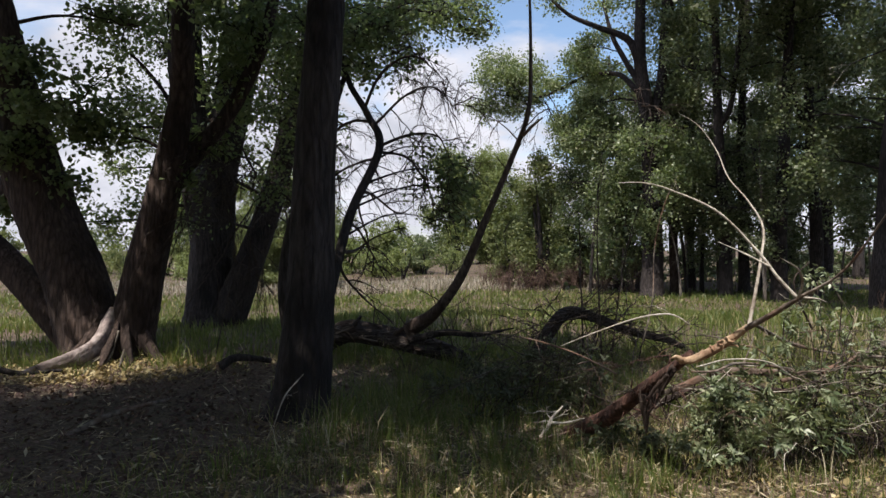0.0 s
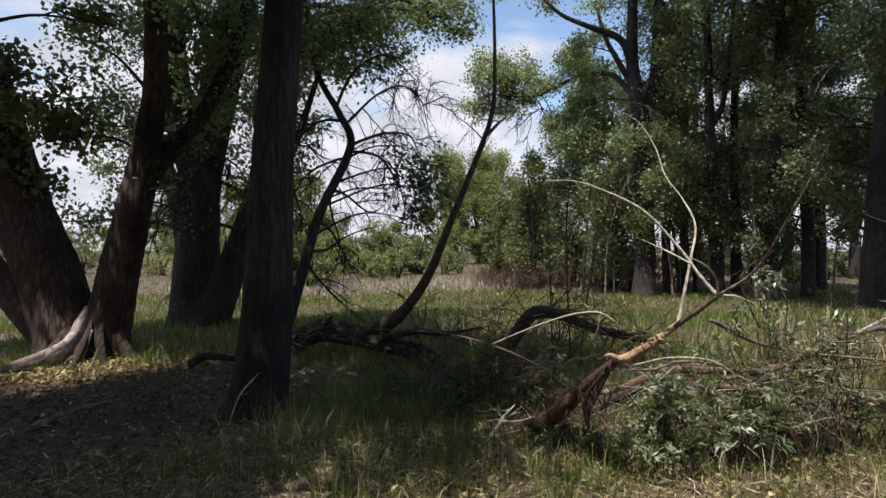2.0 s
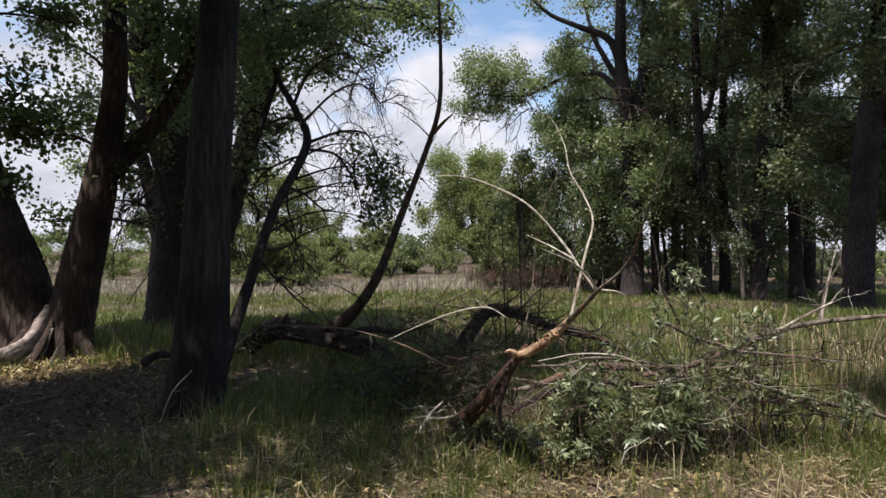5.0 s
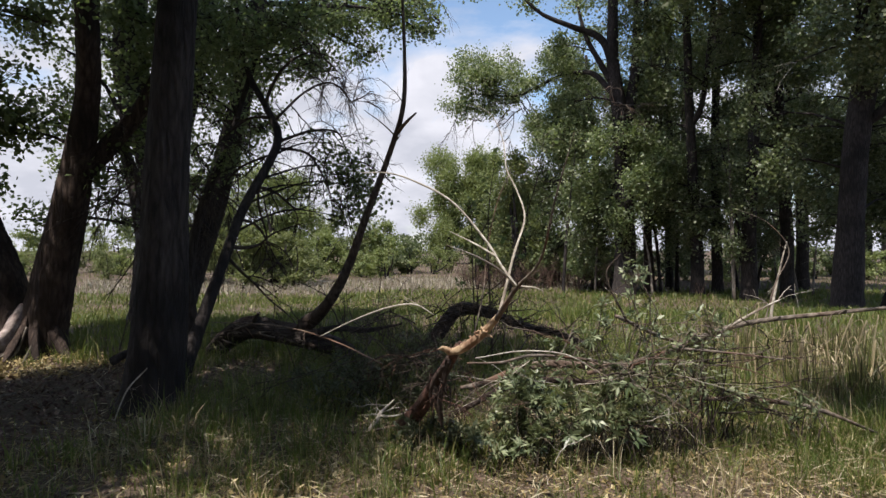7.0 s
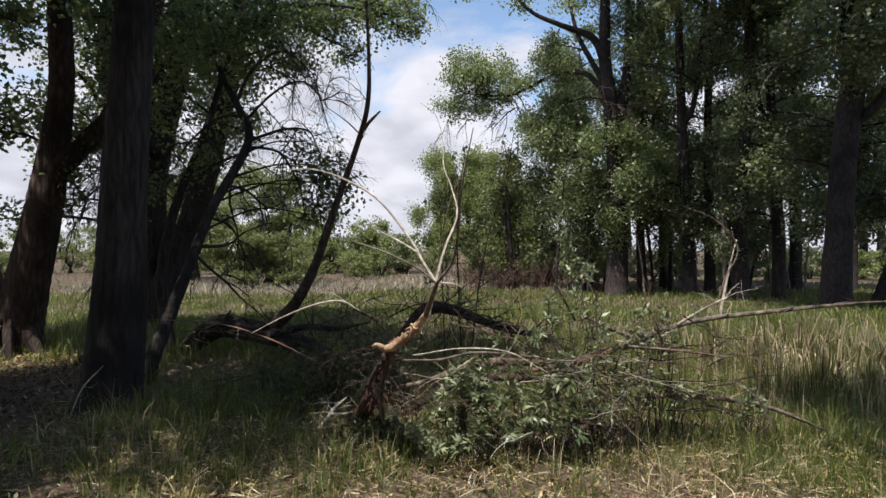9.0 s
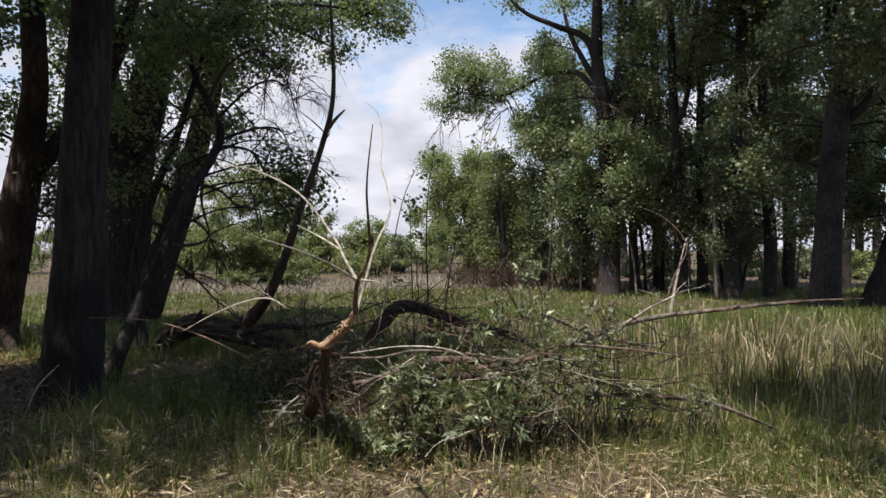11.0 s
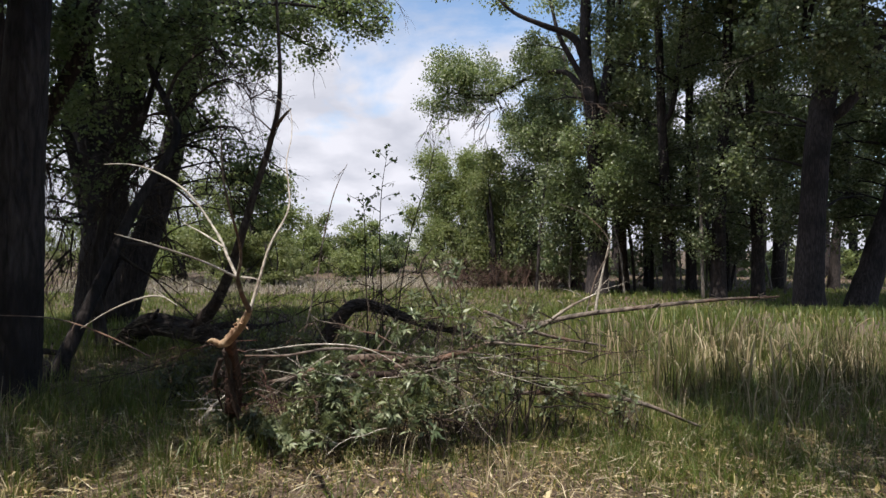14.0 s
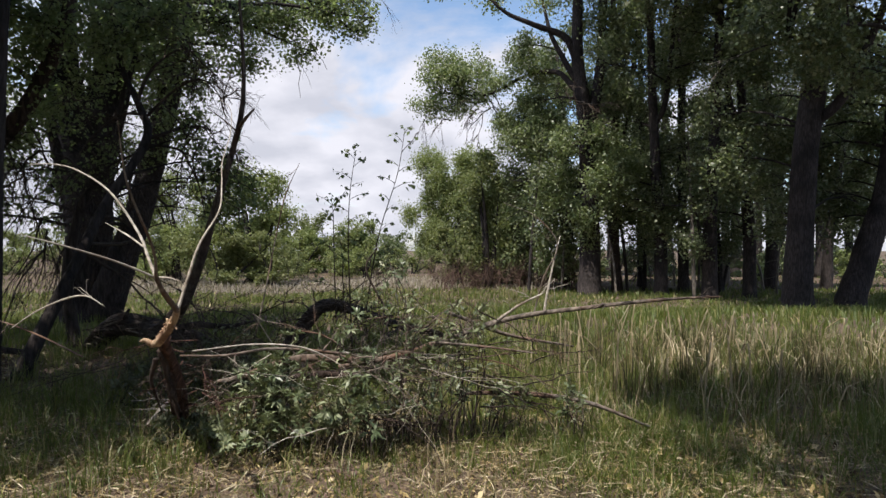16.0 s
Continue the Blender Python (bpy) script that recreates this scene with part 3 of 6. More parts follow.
# double trunk at the meadow's edge
tree("cottonwood_tree", "dark double-trunked cottonwood at the edge of the meadow",
     [([(-5.55, 14.62, -0.33), (-5.59, 14.62, 0.14), (-5.51, 14.62, 1.77), (-5.42, 14.62, 3.40), (-5.01, 14.62, 5.29), (-4.47, 14.62, 7.46), (-4.21, 14.42, 10.05)],
       [0.76, 0.57, 0.48, 0.46, 0.42, 0.36, 0.24]),
      ([(-5.08, 14.42, -0.11), (-4.58, 14.32, 1.10), (-4.08, 14.22, 2.42), (-3.57, 14.12, 4.12), (-3.05, 14.02, 6.44), (-2.66, 14.02, 9.17)], [0.42, 0.33, 0.28, 0.24, 0.2, 0.1]),
      ([(-5.55, 14.62, 3.40), (-6.08, 14.42, 5.64), (-5.86, 14.22, 8.09)], [0.42, 0.38, 0.25]),
      ([(-4.86, 14.22, 3.71), (-5.52, 14.22, 4.04), (-6.04, 14.22, 4.37), (-6.57, 14.22, 5.23)], [0.14, 0.12, 0.10, 0.04]),
      ([(-5.80, 14.72, 1.09), (-6.18, 14.82, 2.87), (-6.75, 15.02, 4.56)], [0.2, 0.17, 0.1])],
     [((-4.68, 14.62, 5.85), (1.5, 1.2, 1.2), 1800), ((-4.15, 14.22, 7.04), (1.9, 1.4, 0.9), 2520), ((-6.57, 14.62, 5.97), (1.0, 1.2, 1.0), 800),
      ((-7.25, 14.62, 7.19), (1.5, 1.4, 0.7), 800), ((-5.64, 15.82, 4.14), (0.9, 1.0, 0.8), 800), ((-5.5, 15.6, 6.3), (0.9, 0.6, 1.1), 1100), ((-3.90, 13.82, 3.67), (0.7, 0.9, 0.7), 430),
      ((-7.58, 15.02, 4.42), (0.7, 0.9, 0.9), 600), ((-7.93, 15.02, 3.45), (0.5, 0.7, 0.6), 360), ((-6.67, 15.82, 3.12), (0.5, 0.7, 0.5), 420), ((-7.11, 15.82, 2.09), (0.5,0.5,0.35), 210),
      ((-3.45, 14.62, 7.13), (1.6, 1.5, 1.1), 2520), ((-2.24, 15.22, 7.37), (1.5, 1.3, 0.8), 1800), ((-3.32, 14.22, 5.26), (1.2, 1.2, 1.0), 1680),
      ((-1.40, 16.02, 7.39), (1.5, 1.3, 0.8), 1800), ((-0.43, 16.62, 7.76), (1.1, 1.2, 0.7), 1080), ((-0.74, 16.62, 6.92), (0.9, 0.9, 0.45), 600),
      ((-2.10, 15.82, 6.28), (0.9, 1.0, 0.6), 840), ((0.20, 15.42, 7.48), (1.3, 1.0, 0.6), 1200), ((0.91, 15.42, 7.05), (0.7, 0.8, 0.45), 560), ((0.68, 16.02, 7.98), (1.1, 1.0, 0.5), 700), ((-3.14, 13.62, 5.32), (1.5, 1.2, 1.2), 1700), ((-2.28, 14.02, 6.60), (1.5, 1.2, 0.9), 1250),
      ((-7.11, 15.02, 4.75), (0.9, 1.2, 1.2), 1080), ((-6.83, 14.02, 6.34), (1.2, 1.2, 0.9), 640), ((-2.59, 13.22, 4.10), (0.7, 0.8, 0.6), 660),
      ((-6.73, 12.52, 3.98), (0.7, 0.7, 0.9), 700), ((-6.15, 12.52, 2.47), (0.5, 0.6, 0.5), 350), ((-7.20, 12.52, 2.12), (0.6, 0.6, 0.5), 400), ((-6.84, 12.02, 5.66), (0.9, 0.8, 0.8), 380),
      ((-4.62, 14.02, 6.60), (1.6, 1.2, 0.9), 1560), ((-4.5, 15.8, 5.0), (1.0, 0.6, 0.9), 520), ((-3.9, 15.7, 4.2), (0.8, 0.6, 0.7), 340), ((-6.0, 15.9, 5.1), (0.9, 0.6, 0.8), 700), ((-3.3, 15.4, 5.8), (1.0, 0.6, 0.8), 600), ((-5.32, 12.02, 2.96), (0.7, 0.6, 0.6), 240), ((-4.98, 12.02, 2.01), (0.6, 0.6, 0.4), 110)],
     # added out of view: keeps lower foliage and the meadow's left edge dark
     top=[((-4.0, 13.0, 10.5), (2.8, 2.2, 1.2), 3200), ((-5.8, 12.8, 10.3), (2.0, 1.6, 1.0), 3000), ((-2.4, 10.8, 10.4), (2.2, 1.4, 1.0), 1300), ((-7.0, 10.8, 9.6), (1.8, 1.4, 0.9), 3000), ((-7.8, 12.8, 10.3), (1.8, 1.4, 0.9), 2400), ((-4.4, 10.2, 9.6), (1.8, 1.2, 0.9), 2600)],
     sides=36, rings=80, ribs=26, leaf=0.088, tight=0.17, limb=0.09, fine=0.6)

# slender stem behind the stout trunk, with drooping dead twigs
CROOK = [(-1.50, 6.40, -0.16), (-1.42, 6.50, 0.25), (-1.26, 7.00, 1.16), (-1.13, 7.40, 1.90), (-0.82, 7.80, 2.77), (-1.01, 8.00, 3.26), (-1.33, 8.12, 3.90), (-1.55, 8.12, 5.33)]
tree("crooked_tree", "thin crooked dark tree with drooping bare twigs and sparse leaves",
     [(CROOK,
       [0.13, 0.080, 0.062, 0.057, 0.052, 0.044, 0.034, 0.015]),
      ([(-2.09, 8.42, 0.02), (-2.21, 8.42, 0.96), (-2.10, 8.52, 1.90), (-1.70, 8.52, 2.92), (-1.31, 8.52, 4.11)], [0.08, 0.07, 0.06, 0.05, 0.03])],
     [((-1.25, 8.12, 4.20), (0.85, 0.8, 0.7), 1150), ((-2.06, 8.42, 3.55), (0.7, 0.6, 0.8), 1000), ((-0.73, 8.42, 4.15), (0.6, 0.6, 0.5), 520), ((-1.85, 8.62, 4.45), (0.8, 0.7, 0.6), 1300), ((-0.35, 8.2, 4.60), (0.7, 0.7, 0.4), 420),
      ((-1.67, 8.42, 2.51), (0.4, 0.5, 0.5), 300), ((-2.34, 8.52, 2.29), (0.35, 0.5, 0.6), 300),
      ((0.10, 8.12, 2.51), (0.40, 0.4, 0.35), 420), ((0.30, 8.12, 2.15), (0.40, 0.4, 0.4), 420), ((-0.25, 8.02, 2.80), (0.3, 0.4, 0.25), 150), ((0.10, 8.2, 1.85), (0.4, 0.4, 0.35), 300), ((-0.32, 8.1, 2.25), (0.25, 0.4, 0.25), 110),
       ((-1.06, 8.22, 4.47), (0.9, 0.8, 0.4), 900)],
     # unseen leaf masses added as a sunshade over this tree
     top=[((-1.2, 6.6, 6.2), (1.3, 1.0, 0.6), 2200), ((0.2, 6.6, 6.6), (1.0, 0.8, 0.5), 1500)],
     sides=18, rings=60, ribs=10, leaf=0.06, tight=0.13, limb=0.016, per=18)

# big branching tree before the right-hand woods
tree("cottonwood_tree", "tall branching cottonwood with an arched bare limb at the wood's edge",
     [([(9.92, 29.02, -0.98), (9.97, 29.02, 0.37), (9.92, 29.02, 4.67), (9.73, 29.02, 7.91), (9.38, 29.02, 10.60), (9.46, 29.02, 14.91), (9.60, 29.02, 20.02)],
       [0.66, 0.48, 0.40, 0.36, 0.27, 0.22, 0.12]),
      ([(10.00, 29.02, 7.10), (10.46, 29.02, 10.06), (10.62, 29.02, 13.29), (10.94, 29.02, 17.33)], [0.26, 0.22, 0.19, 0.1]),
      ([(9.38, 29.02, 10.33), (8.79, 29.02, 11.51), (7.31, 29.02, 12.11), (5.96, 29.02, 12.70), (4.75, 29.02, 13.83)], [0.2, 0.16, 0.12, 0.09, 0.04]),
      ([(9.33, 29.02, 8.98), (8.57, 30.02, 10.14), (7.24, 31.52, 10.37), (5.27, 32.62, 9.69), (2.85, 33.02, 9.88)], [0.15, 0.12, 0.09, 0.06, 0.02]),
      ([(9.27, 29.02, 9.52), (8.71, 29.32, 10.69), (8.20, 29.52, 11.85), (7.87, 30.02, 13.70)], [0.15, 0.13, 0.10, 0.05])],
     [((3.46, 33.02, 10.34), (1.8, 1.6, 1.4), 4050), ((3.16, 33.02, 11.72), (1.2, 1.2, 0.9), 1300), ((3.92, 33.02, 9.11), (1.6, 1.0, 0.5), 1100), ((10.21, 26.82, 4.17), (1.1, 0.8, 1.3), 1600), ((8.51, 27.62, 6.31), (1.0, 0.8, 1.2), 1300),
      ((5.06, 34.02, 11.24), (1.0, 1.3, 1.3), 1755), ((2.08, 33.02, 9.11), (0.9, 1, 0.9), 1215), ((4.69, 33.02, 9.73), (1.2, 1, 0.6), 1350),
      ((7.17, 31.02, 10.95), (1.5, 1.4, 1.4), 2970), ((8.71, 30.02, 14.26), (2.2, 2, 1.4), 2000), ((5.56, 29.02, 13.29), (1.8, 1.4, 0.6), 800), ((2.86, 29.02, 13.69), (1.8, 1.3, 0.5), 600),
      ((2.54, 33.02, 10.80), (1.0, 1.0, 0.8), 1300), ((6.63, 34.02, 4.93), (1.2, 1.2, 1.8), 2600), ((6.79, 34.02, 2.09), (1.3, 1.2, 1.2), 2000), ((5.87, 32.52, 10.20), (1.0, 0.9, 1.0), 1300), ((6.32, 32.52, 8.24), (1.0, 0.9, 1.0), 1300), ((8.24, 31.02, 10.2), (0.9, 1.0, 1.0), 900), ((7.39, 31.52, 8.76), (1.0, 1.0, 1.0), 1600), ((7.58, 34.02, 1.46), (1.6, 1.6, 1.5), 2600), ((9.19, 31.02, 0.87), (1.6, 1.4, 1.0), 2200), ((6.83, 33.02, 7.28), (1.3, 1.4, 1.5), 2200), ((10.15, 28.02, 6.38), (1.0, 0.8, 1.4), 1500),
      ((7.75, 31.02, 6.92), (2.2, 2, 1.9), 6480), ((7.75, 33.02, 4.52), (1.6, 2, 2.2), 4800), ((8.57, 30.02, 4.51), (1.5, 1.5, 1.9), 4455), ((8.47, 31.02, 2.02), (1.7, 1.6, 1.3), 3400),
      ((11.19, 28.02, 5.08), (1.6, 1.5, 1.9), 4860), ((11.48, 29.02, 8.71), (1.3, 1.4, 1.6), 3510), ((11.75, 29.02, 11.94), (1.8, 1.6, 1.6), 4320), ((10.1, 30.6, 9.6), (0.5, 0.5, 1.4), 700), ((10.2, 30.6, 12.6), (0.5, 0.5, 1.2), 450), ((6.9, 29.6, 11.2), (0.9, 0.7, 0.9), 900), ((9.75, 28.52, 2.50), (1.2, 1.0, 1.2), 2025)],
     # added above the view, towards the sun, to put the trunk in shade
     top=[((7.6, 25.5, 17.0), (2.2, 1.8, 1.0), 2200), ((8.2, 26.6, 15.8), (1.6, 1.4, 0.8), 1500), ((6.5, 24.5, 19.0), (2.5, 2.0, 1.0), 2000)],
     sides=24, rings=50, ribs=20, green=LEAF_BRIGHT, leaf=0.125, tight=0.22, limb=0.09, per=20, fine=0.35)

# the right-hand woods
rng = np.random.default_rng(41)
WOODS = [
    ("cottonwood_tree", (11.84, 31.02, -0.71), (11.72, 31.02, 2.02), (11.78, 31.02, 5.77), (11.64, 31.02, 14.11), 0.33, BARK_RED),
    ("cottonwood_tree", (13.01, 28.02, -0.69), (12.96, 28.02, 1.96), (12.70, 28.02, 6.38), (12.49, 28.02, 12.88), 0.40, BARK),
    ("cottonwood_tree", (14.84, 30.02, -0.78), (14.78, 30.02, 2.56), (14.73, 30.02, 8.13), (14.98, 30.02, 13.70), 0.34, BARK),
    ("cottonwood_tree", (14.37, 26.02, -0.62), (14.37, 26.02, 1.92), (14.56, 26.02, 6.02), (14.85, 26.02, 12.06), 0.42, BARK),
    ("cottonwood_tree", (16.56, 27.02, -0.82), (16.56, 27.02, 1.94), (16.31, 27.02, 6.20), (16.03, 27.02, 12.47), 0.38, BARK),
    ("cottonwood_tree", (20.74, 33.02, -0.69), (20.80, 33.02, 2.07), (20.68, 33.02, 7.28), (20.31, 33.02, 14.93), 0.45, BARK),
    ("cottonwood_tree", (14.89, 20.52, -0.79), (15.00, 20.52, 1.80), (15.23, 20.52, 5.04), (16.03, 20.52, 10.18), 0.52, BARK),
    ("cottonwood_tree", (16.93, 21.02, -0.72), (17.61, 21.02, 1.42), (18.49, 21.02, 4.35), (18.88, 21.02, 10.00), 0.50, BARK),
    ("cottonwood_tree", (23.12, 32.02, -0.48), (23.29, 32.02, 2.05), (23.95, 32.02, 7.10), (24.54, 32.02, 14.52), 0.35, BARK),
    ("cottonwood_tree", (22.27, 24.02, -0.80), (22.27, 24.02, 1.88), (22.27, 24.02, 5.66), (22.05, 24.02, 11.23), 0.45, BARK),
    ("cottonwood_tree", (14.70, 36.02, -0.81), (14.64, 36.02, 2.13), (14.74, 36.02, 7.81), (14.54, 36.02, 16.17), 0.30, BARK),
    ("cottonwood_tree", (10.15, 35.02, -0.88), (10.19, 35.02, 2.11), (10.09, 35.02, 6.01), (9.67, 35.02, 10.88), 0.33, BARK),
    ("cottonwood_tree", (19.72, 36.02, -0.88), (19.65, 36.02, 2.13), (19.88, 36.02, 7.81), (19.88, 36.02, 16.17), 0.30, BARK_PALE),
]
for name, a, b, c, d, r, bark in WOODS:
    r = r * (0.78 if a[1] < 23 else 0.72)
    a, b, c, d = (Vector(p) for p in (a, b, c, d))
    dist = a.y
    up = d + (d - c) * 0.35
    fork = c.lerp(d, 0.3)
    out = Vector((rng.uniform(-1.6, 1.6), rng.uniform(-1, 0.6), 0))
    blobs = []
    k = dist / 28
    for i in range(22):
        u = rng.uniform(0, 1)
        z0 = b.lerp(up, 0.02 + 0.93 * (i + u) / 22)
        off = Vector((rng.normal(0, 1.6), rng.normal(-1.0 if i > 10 else 1.6, 0.9), rng.normal(0, 0.4)))
        if dist < 23:
            off.y = rng.uniform(0.7, 2.6) if i < 12 else rng.normal(0, 1.2)
        size = rng.uniform(0.8, 1.5) * k
        blobs.append((tuple(z0 + off), (size * 1.1, size, size * 1.25), int(860 * rng.uniform(0.7, 1.2))))
    # canopy: unseen leaf masses added sunward to darken the wood
    canopy = [(tuple(up + Vector((rng.normal(-2.6, 1.8), rng.uniform(-8, -2.5), rng.uniform(-2, 1)))), (2.3, 2.1, 1.2), 1200) for i in range(4)] if a.x > 14 else ()
    # for the nearest trunks, more unseen leaves along the sun's ray
    if dist < 23:
        canopy = list(canopy) + [(tuple(a.lerp(c, q) + Vector((-0.27, -0.43, 1)) * (11.2 - a.lerp(c, q).z)), (1.5, 1.3, 0.7), 1300) for q in (0, 0.35, 0.7, 1.0, 1.3)]
    tree(name, "tall dark cottonwood in the wood beyond the meadow" if bark is not BARK_PALE else "pale-barked cottonwood in the wood beyond the meadow",
         [([tuple(a - Vector((0, 0, 0.3))), tuple(a.lerp(b, 0.25)), tuple(b), tuple(c), tuple(d), tuple(up)], [r * 1.45, r * 1.1, r * 1.02, r * 0.95, r * 0.8, 0.12] if dist < 23 else [r * 1.35, r * 1.02, r * 0.92, r * 0.75, r * 0.5, 0.08]),
          ([tuple(c.lerp(d, 0.1)), tuple(fork + out * 0.5), tuple(d + out)], [r * 0.45, r * 0.4, 0.08])],
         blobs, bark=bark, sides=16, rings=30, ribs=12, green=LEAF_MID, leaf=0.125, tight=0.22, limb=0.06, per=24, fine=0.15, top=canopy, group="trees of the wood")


def bush(name, label, centre, size, count, green, leaf, category="bush", group="", per=18, bark=TWIG):
    """A bush or small rounded tree, leafy to the ground."""
    c, s = Vector(centre), Vector(size)
    base = Vector((c.x, c.y, float(gz(c.x, c.y)) - 0.1))
    stems = []
    for k in range(3):
        e = Vector((c.x + rng.normal(0, 0.35) * s.x, c.y + rng.normal(0, 0.3) * s.y, c.z + s.z * rng.uniform(0.1, 0.6)))
        stems.append(([tuple(base + Vector((0.06 * k * s.x, 0, 0))), tuple(base.lerp(e, 0.5) + Vector((0.1 * s.x, 0, 0))), tuple(e)], [0.05 * s.z, 0.035 * s.z, 0.01]))
    blobs = []
    n = 14
    for i in range(n):
        d = in_ball(1, 0.4)[0]
        u = (i + rng.uniform(0, 1)) / n
        wide = (0.75 + 0.25 * math.sin(math.pi * u)) if u < 0.6 else math.sqrt(max(0.1, 1 - ((u - 0.5) / 0.55) ** 2))
        low = base.z + 0.25 * s.z
        q = Vector((c.x + d[0] * s.x * 0.8 * wide, c.y + d[1] * s.y * 0.8 * wide, low + u * (c.z + s.z * 0.8 - low)))
        k = rng.uniform(0.24, 0.46)
        blobs.append((tuple(q), (s.x * k, s.y * k, s.z * k * 0.9), count // n))
    return tree(name, label, stems, blobs, bark=bark, green=green, leaf=leaf, per=per, tight=0.055 * s.z + 0.06, limb=0.02 * s.z, sides=8, rings=12, ribs=0, category=category, group=group, fine=0.08)


# pale willows between the meadow and the wood
FAR_TREES = [
    ((1.49, 47.02, 4.9), (2.8, 2.8, 4.6), 10500, LEAF_WILLOW, 0.19), ((3.66, 46.02, 5.2), (3.2, 3.0, 4.3), 10500, LEAF_WILLOW, 0.19), ((5.73, 45.02, 4.91), (3.2, 2.8, 4.0), 11000, LEAF_WILLOW, 0.19),
    ((7.69, 42.02, 3.43), (2.2, 2.2, 3.0), 6000, LEAF_WILLOW, 0.18), ((3.22, 44.02, 1.28), (3.4, 2.4, 2.0), 5000, LEAF_WILLOW, 0.17),
    ((-3.31, 47.02, 0.84), (2.4, 2.0, 1.5), 2500, LEAF_WILLOW, 0.16), ((5.94, 42.02, 1.09), (2.4, 2.2, 1.6), 3500, LEAF_MID, 0.17),
    ((6.36, 38.02, 1.11), (1.8, 2.0, 1.6), 2600, LEAF_WILLOW, 0.17), ((-1.91, 56.02, 1.00), (2.8, 2.6, 2.2), 3000, LEAF_MID, 0.22), ((-5.05, 60.02, 0.97), (3.0, 2.6, 2.6), 3000, LEAF_WILLOW, 0.22),
    ((-10.34, 64.02, 1.54), (2.8, 2.6, 2.6), 2800, LEAF_MID, 0.22), ((-6.94, 58.02, 0.71), (2.4, 2.2, 1.8), 2200, LEAF_MID, 0.2), ((-11.73, 60.02, 0.69), (3.0, 2.6, 2.0), 2400, LEAF_WILLOW, 0.22),
    ((-10.64, 42.02, 3.04), (3.3, 2.6, 3.2), 8500, LEAF_WILLOW, 0.19), ((-16.39, 44.02, 3.12), (2.8, 2.4, 3.0), 5500, LEAF_WILLOW, 0.19), ((-12.03, 40.02, 0.92), (3.4, 2.0, 1.5), 3600, LEAF_MID, 0.17), ((-8.69, 40.02, 0.54), (2.4, 1.8, 1.2), 2400, LEAF_MID, 0.17), ((-18.60, 48.02, 1.05), (2.6, 2.4, 1.8), 2200, LEAF_MID, 0.2),
    ((-11.18, 62.02, 0.76), (3.0, 2.6, 1.9), 2200, LEAF_WILLOW, 0.22), ((-14.72, 60.02, 1.62), (2.8, 2.6, 2.4), 2400, LEAF_MID, 0.22), ((-17.10, 52.02, 2.08), (3.0, 2.4, 2.6), 2600, LEAF_WILLOW, 0.2),
    ((-22.57, 56.02, 2.13), (3.2, 2.6, 2.8), 2600, LEAF_MID, 0.2), ((-26.61, 58.02, 2.15), (3.0, 2.6, 2.4), 2400, LEAF_WILLOW, 0.2), ((-31.43, 60.02, 1.34), (3.2, 2.6, 2.0), 2200, LEAF_WILLOW, 0.2),
    ((-36.50, 62.02, 1.05), (3.4, 2.6, 1.9), 2000, LEAF_MID, 0.2), ((-39.23, 60.02, 0.78), (3.2, 2.6, 1.9), 2000, LEAF_WILLOW, 0.2), ((-41.15, 58.02, 0.81), (3.2, 2.6, 1.9), 2000, LEAF_MID, 0.2),
    ((-44.92, 58.02, 0.81), (3.2, 2.6, 2.2), 1800, LEAF_WILLOW, 0.2), ((3.98, 50.02, 3.45), (2.6, 2.6, 3.2), 3000, LEAF_WILLOW, 0.2), ((6.53, 40.02, 1.94), (2.4, 2.4, 2.6), 3000, LEAF_MID, 0.17),
    ((7.85, 36.02, 0.96), (2.0, 2.0, 1.8), 2800, LEAF_MID, 0.15), ((-7.61, 66.02, 0.10), (3.4, 2.8, 1.8), 2000, LEAF_MID, 0.24), ((-2.46, 60.02, 0.78), (3.0, 2.8, 2.2), 2200, LEAF_MID, 0.22),
]
for c, s, n, green, leaf in FAR_TREES:
    if c[0] < -5:
        c, s, leaf, n = (c[0], c[1], c[2] + 0.5), tuple(q * 1.22 for q in s), leaf * 0.85, int(n * 2.6)
        green = LEAF_OLIVE if green is LEAF_MID else green
    if c[0] > 0 and c[1] >= 40:
        green = LEAF_WILLOW
        k = 95 / c[1]
        c = (1.5 + (c[0] - 1.5) * k, c[1] * k, 1.4 + (c[2] - 1.4) * k)
        s, leaf, n = tuple(q * k for q in s), leaf * k * 0.68, int(n * 2.2)
    bush("willow_tree" if green is LEAF_WILLOW else "bushy_tree", "rounded yellow-green willow across the meadow" if green is LEAF_WILLOW else "rounded green bushy tree across the meadow",
         c, s, n, green, leaf, "tree", "far tree line", bark=BARK)

for c, s, n in (((5.3, 34.0, 3.6), (1.9, 1.6, 3.6), 9500), ((3.9, 37.0, 1.6), (1.8, 1.6, 2.2), 4500)):
    bush("willow_tree", "olive-green willow at the edge of the wood", c, s, n, LEAF_OLIVE, 0.15, "tree", "far tree line", bark=BARK)
for k in range(30):
    x, y = -44 + 2.0 * k + rng.normal(0, 0.8), rng.uniform(47, 58)
    h = rng.uniform(0.9, 1.7)
    bush("hedge_bush", "low dense bush along the far side of the meadow", (x, y, -0.75 + h * 0.6), (rng.uniform(1.5, 2.4), 1.3, h), 1600, LEAF_OLIVE if k % 2 else LEAF_WILLOW, 0.14, "bush", "far bushes", bark=BARK)

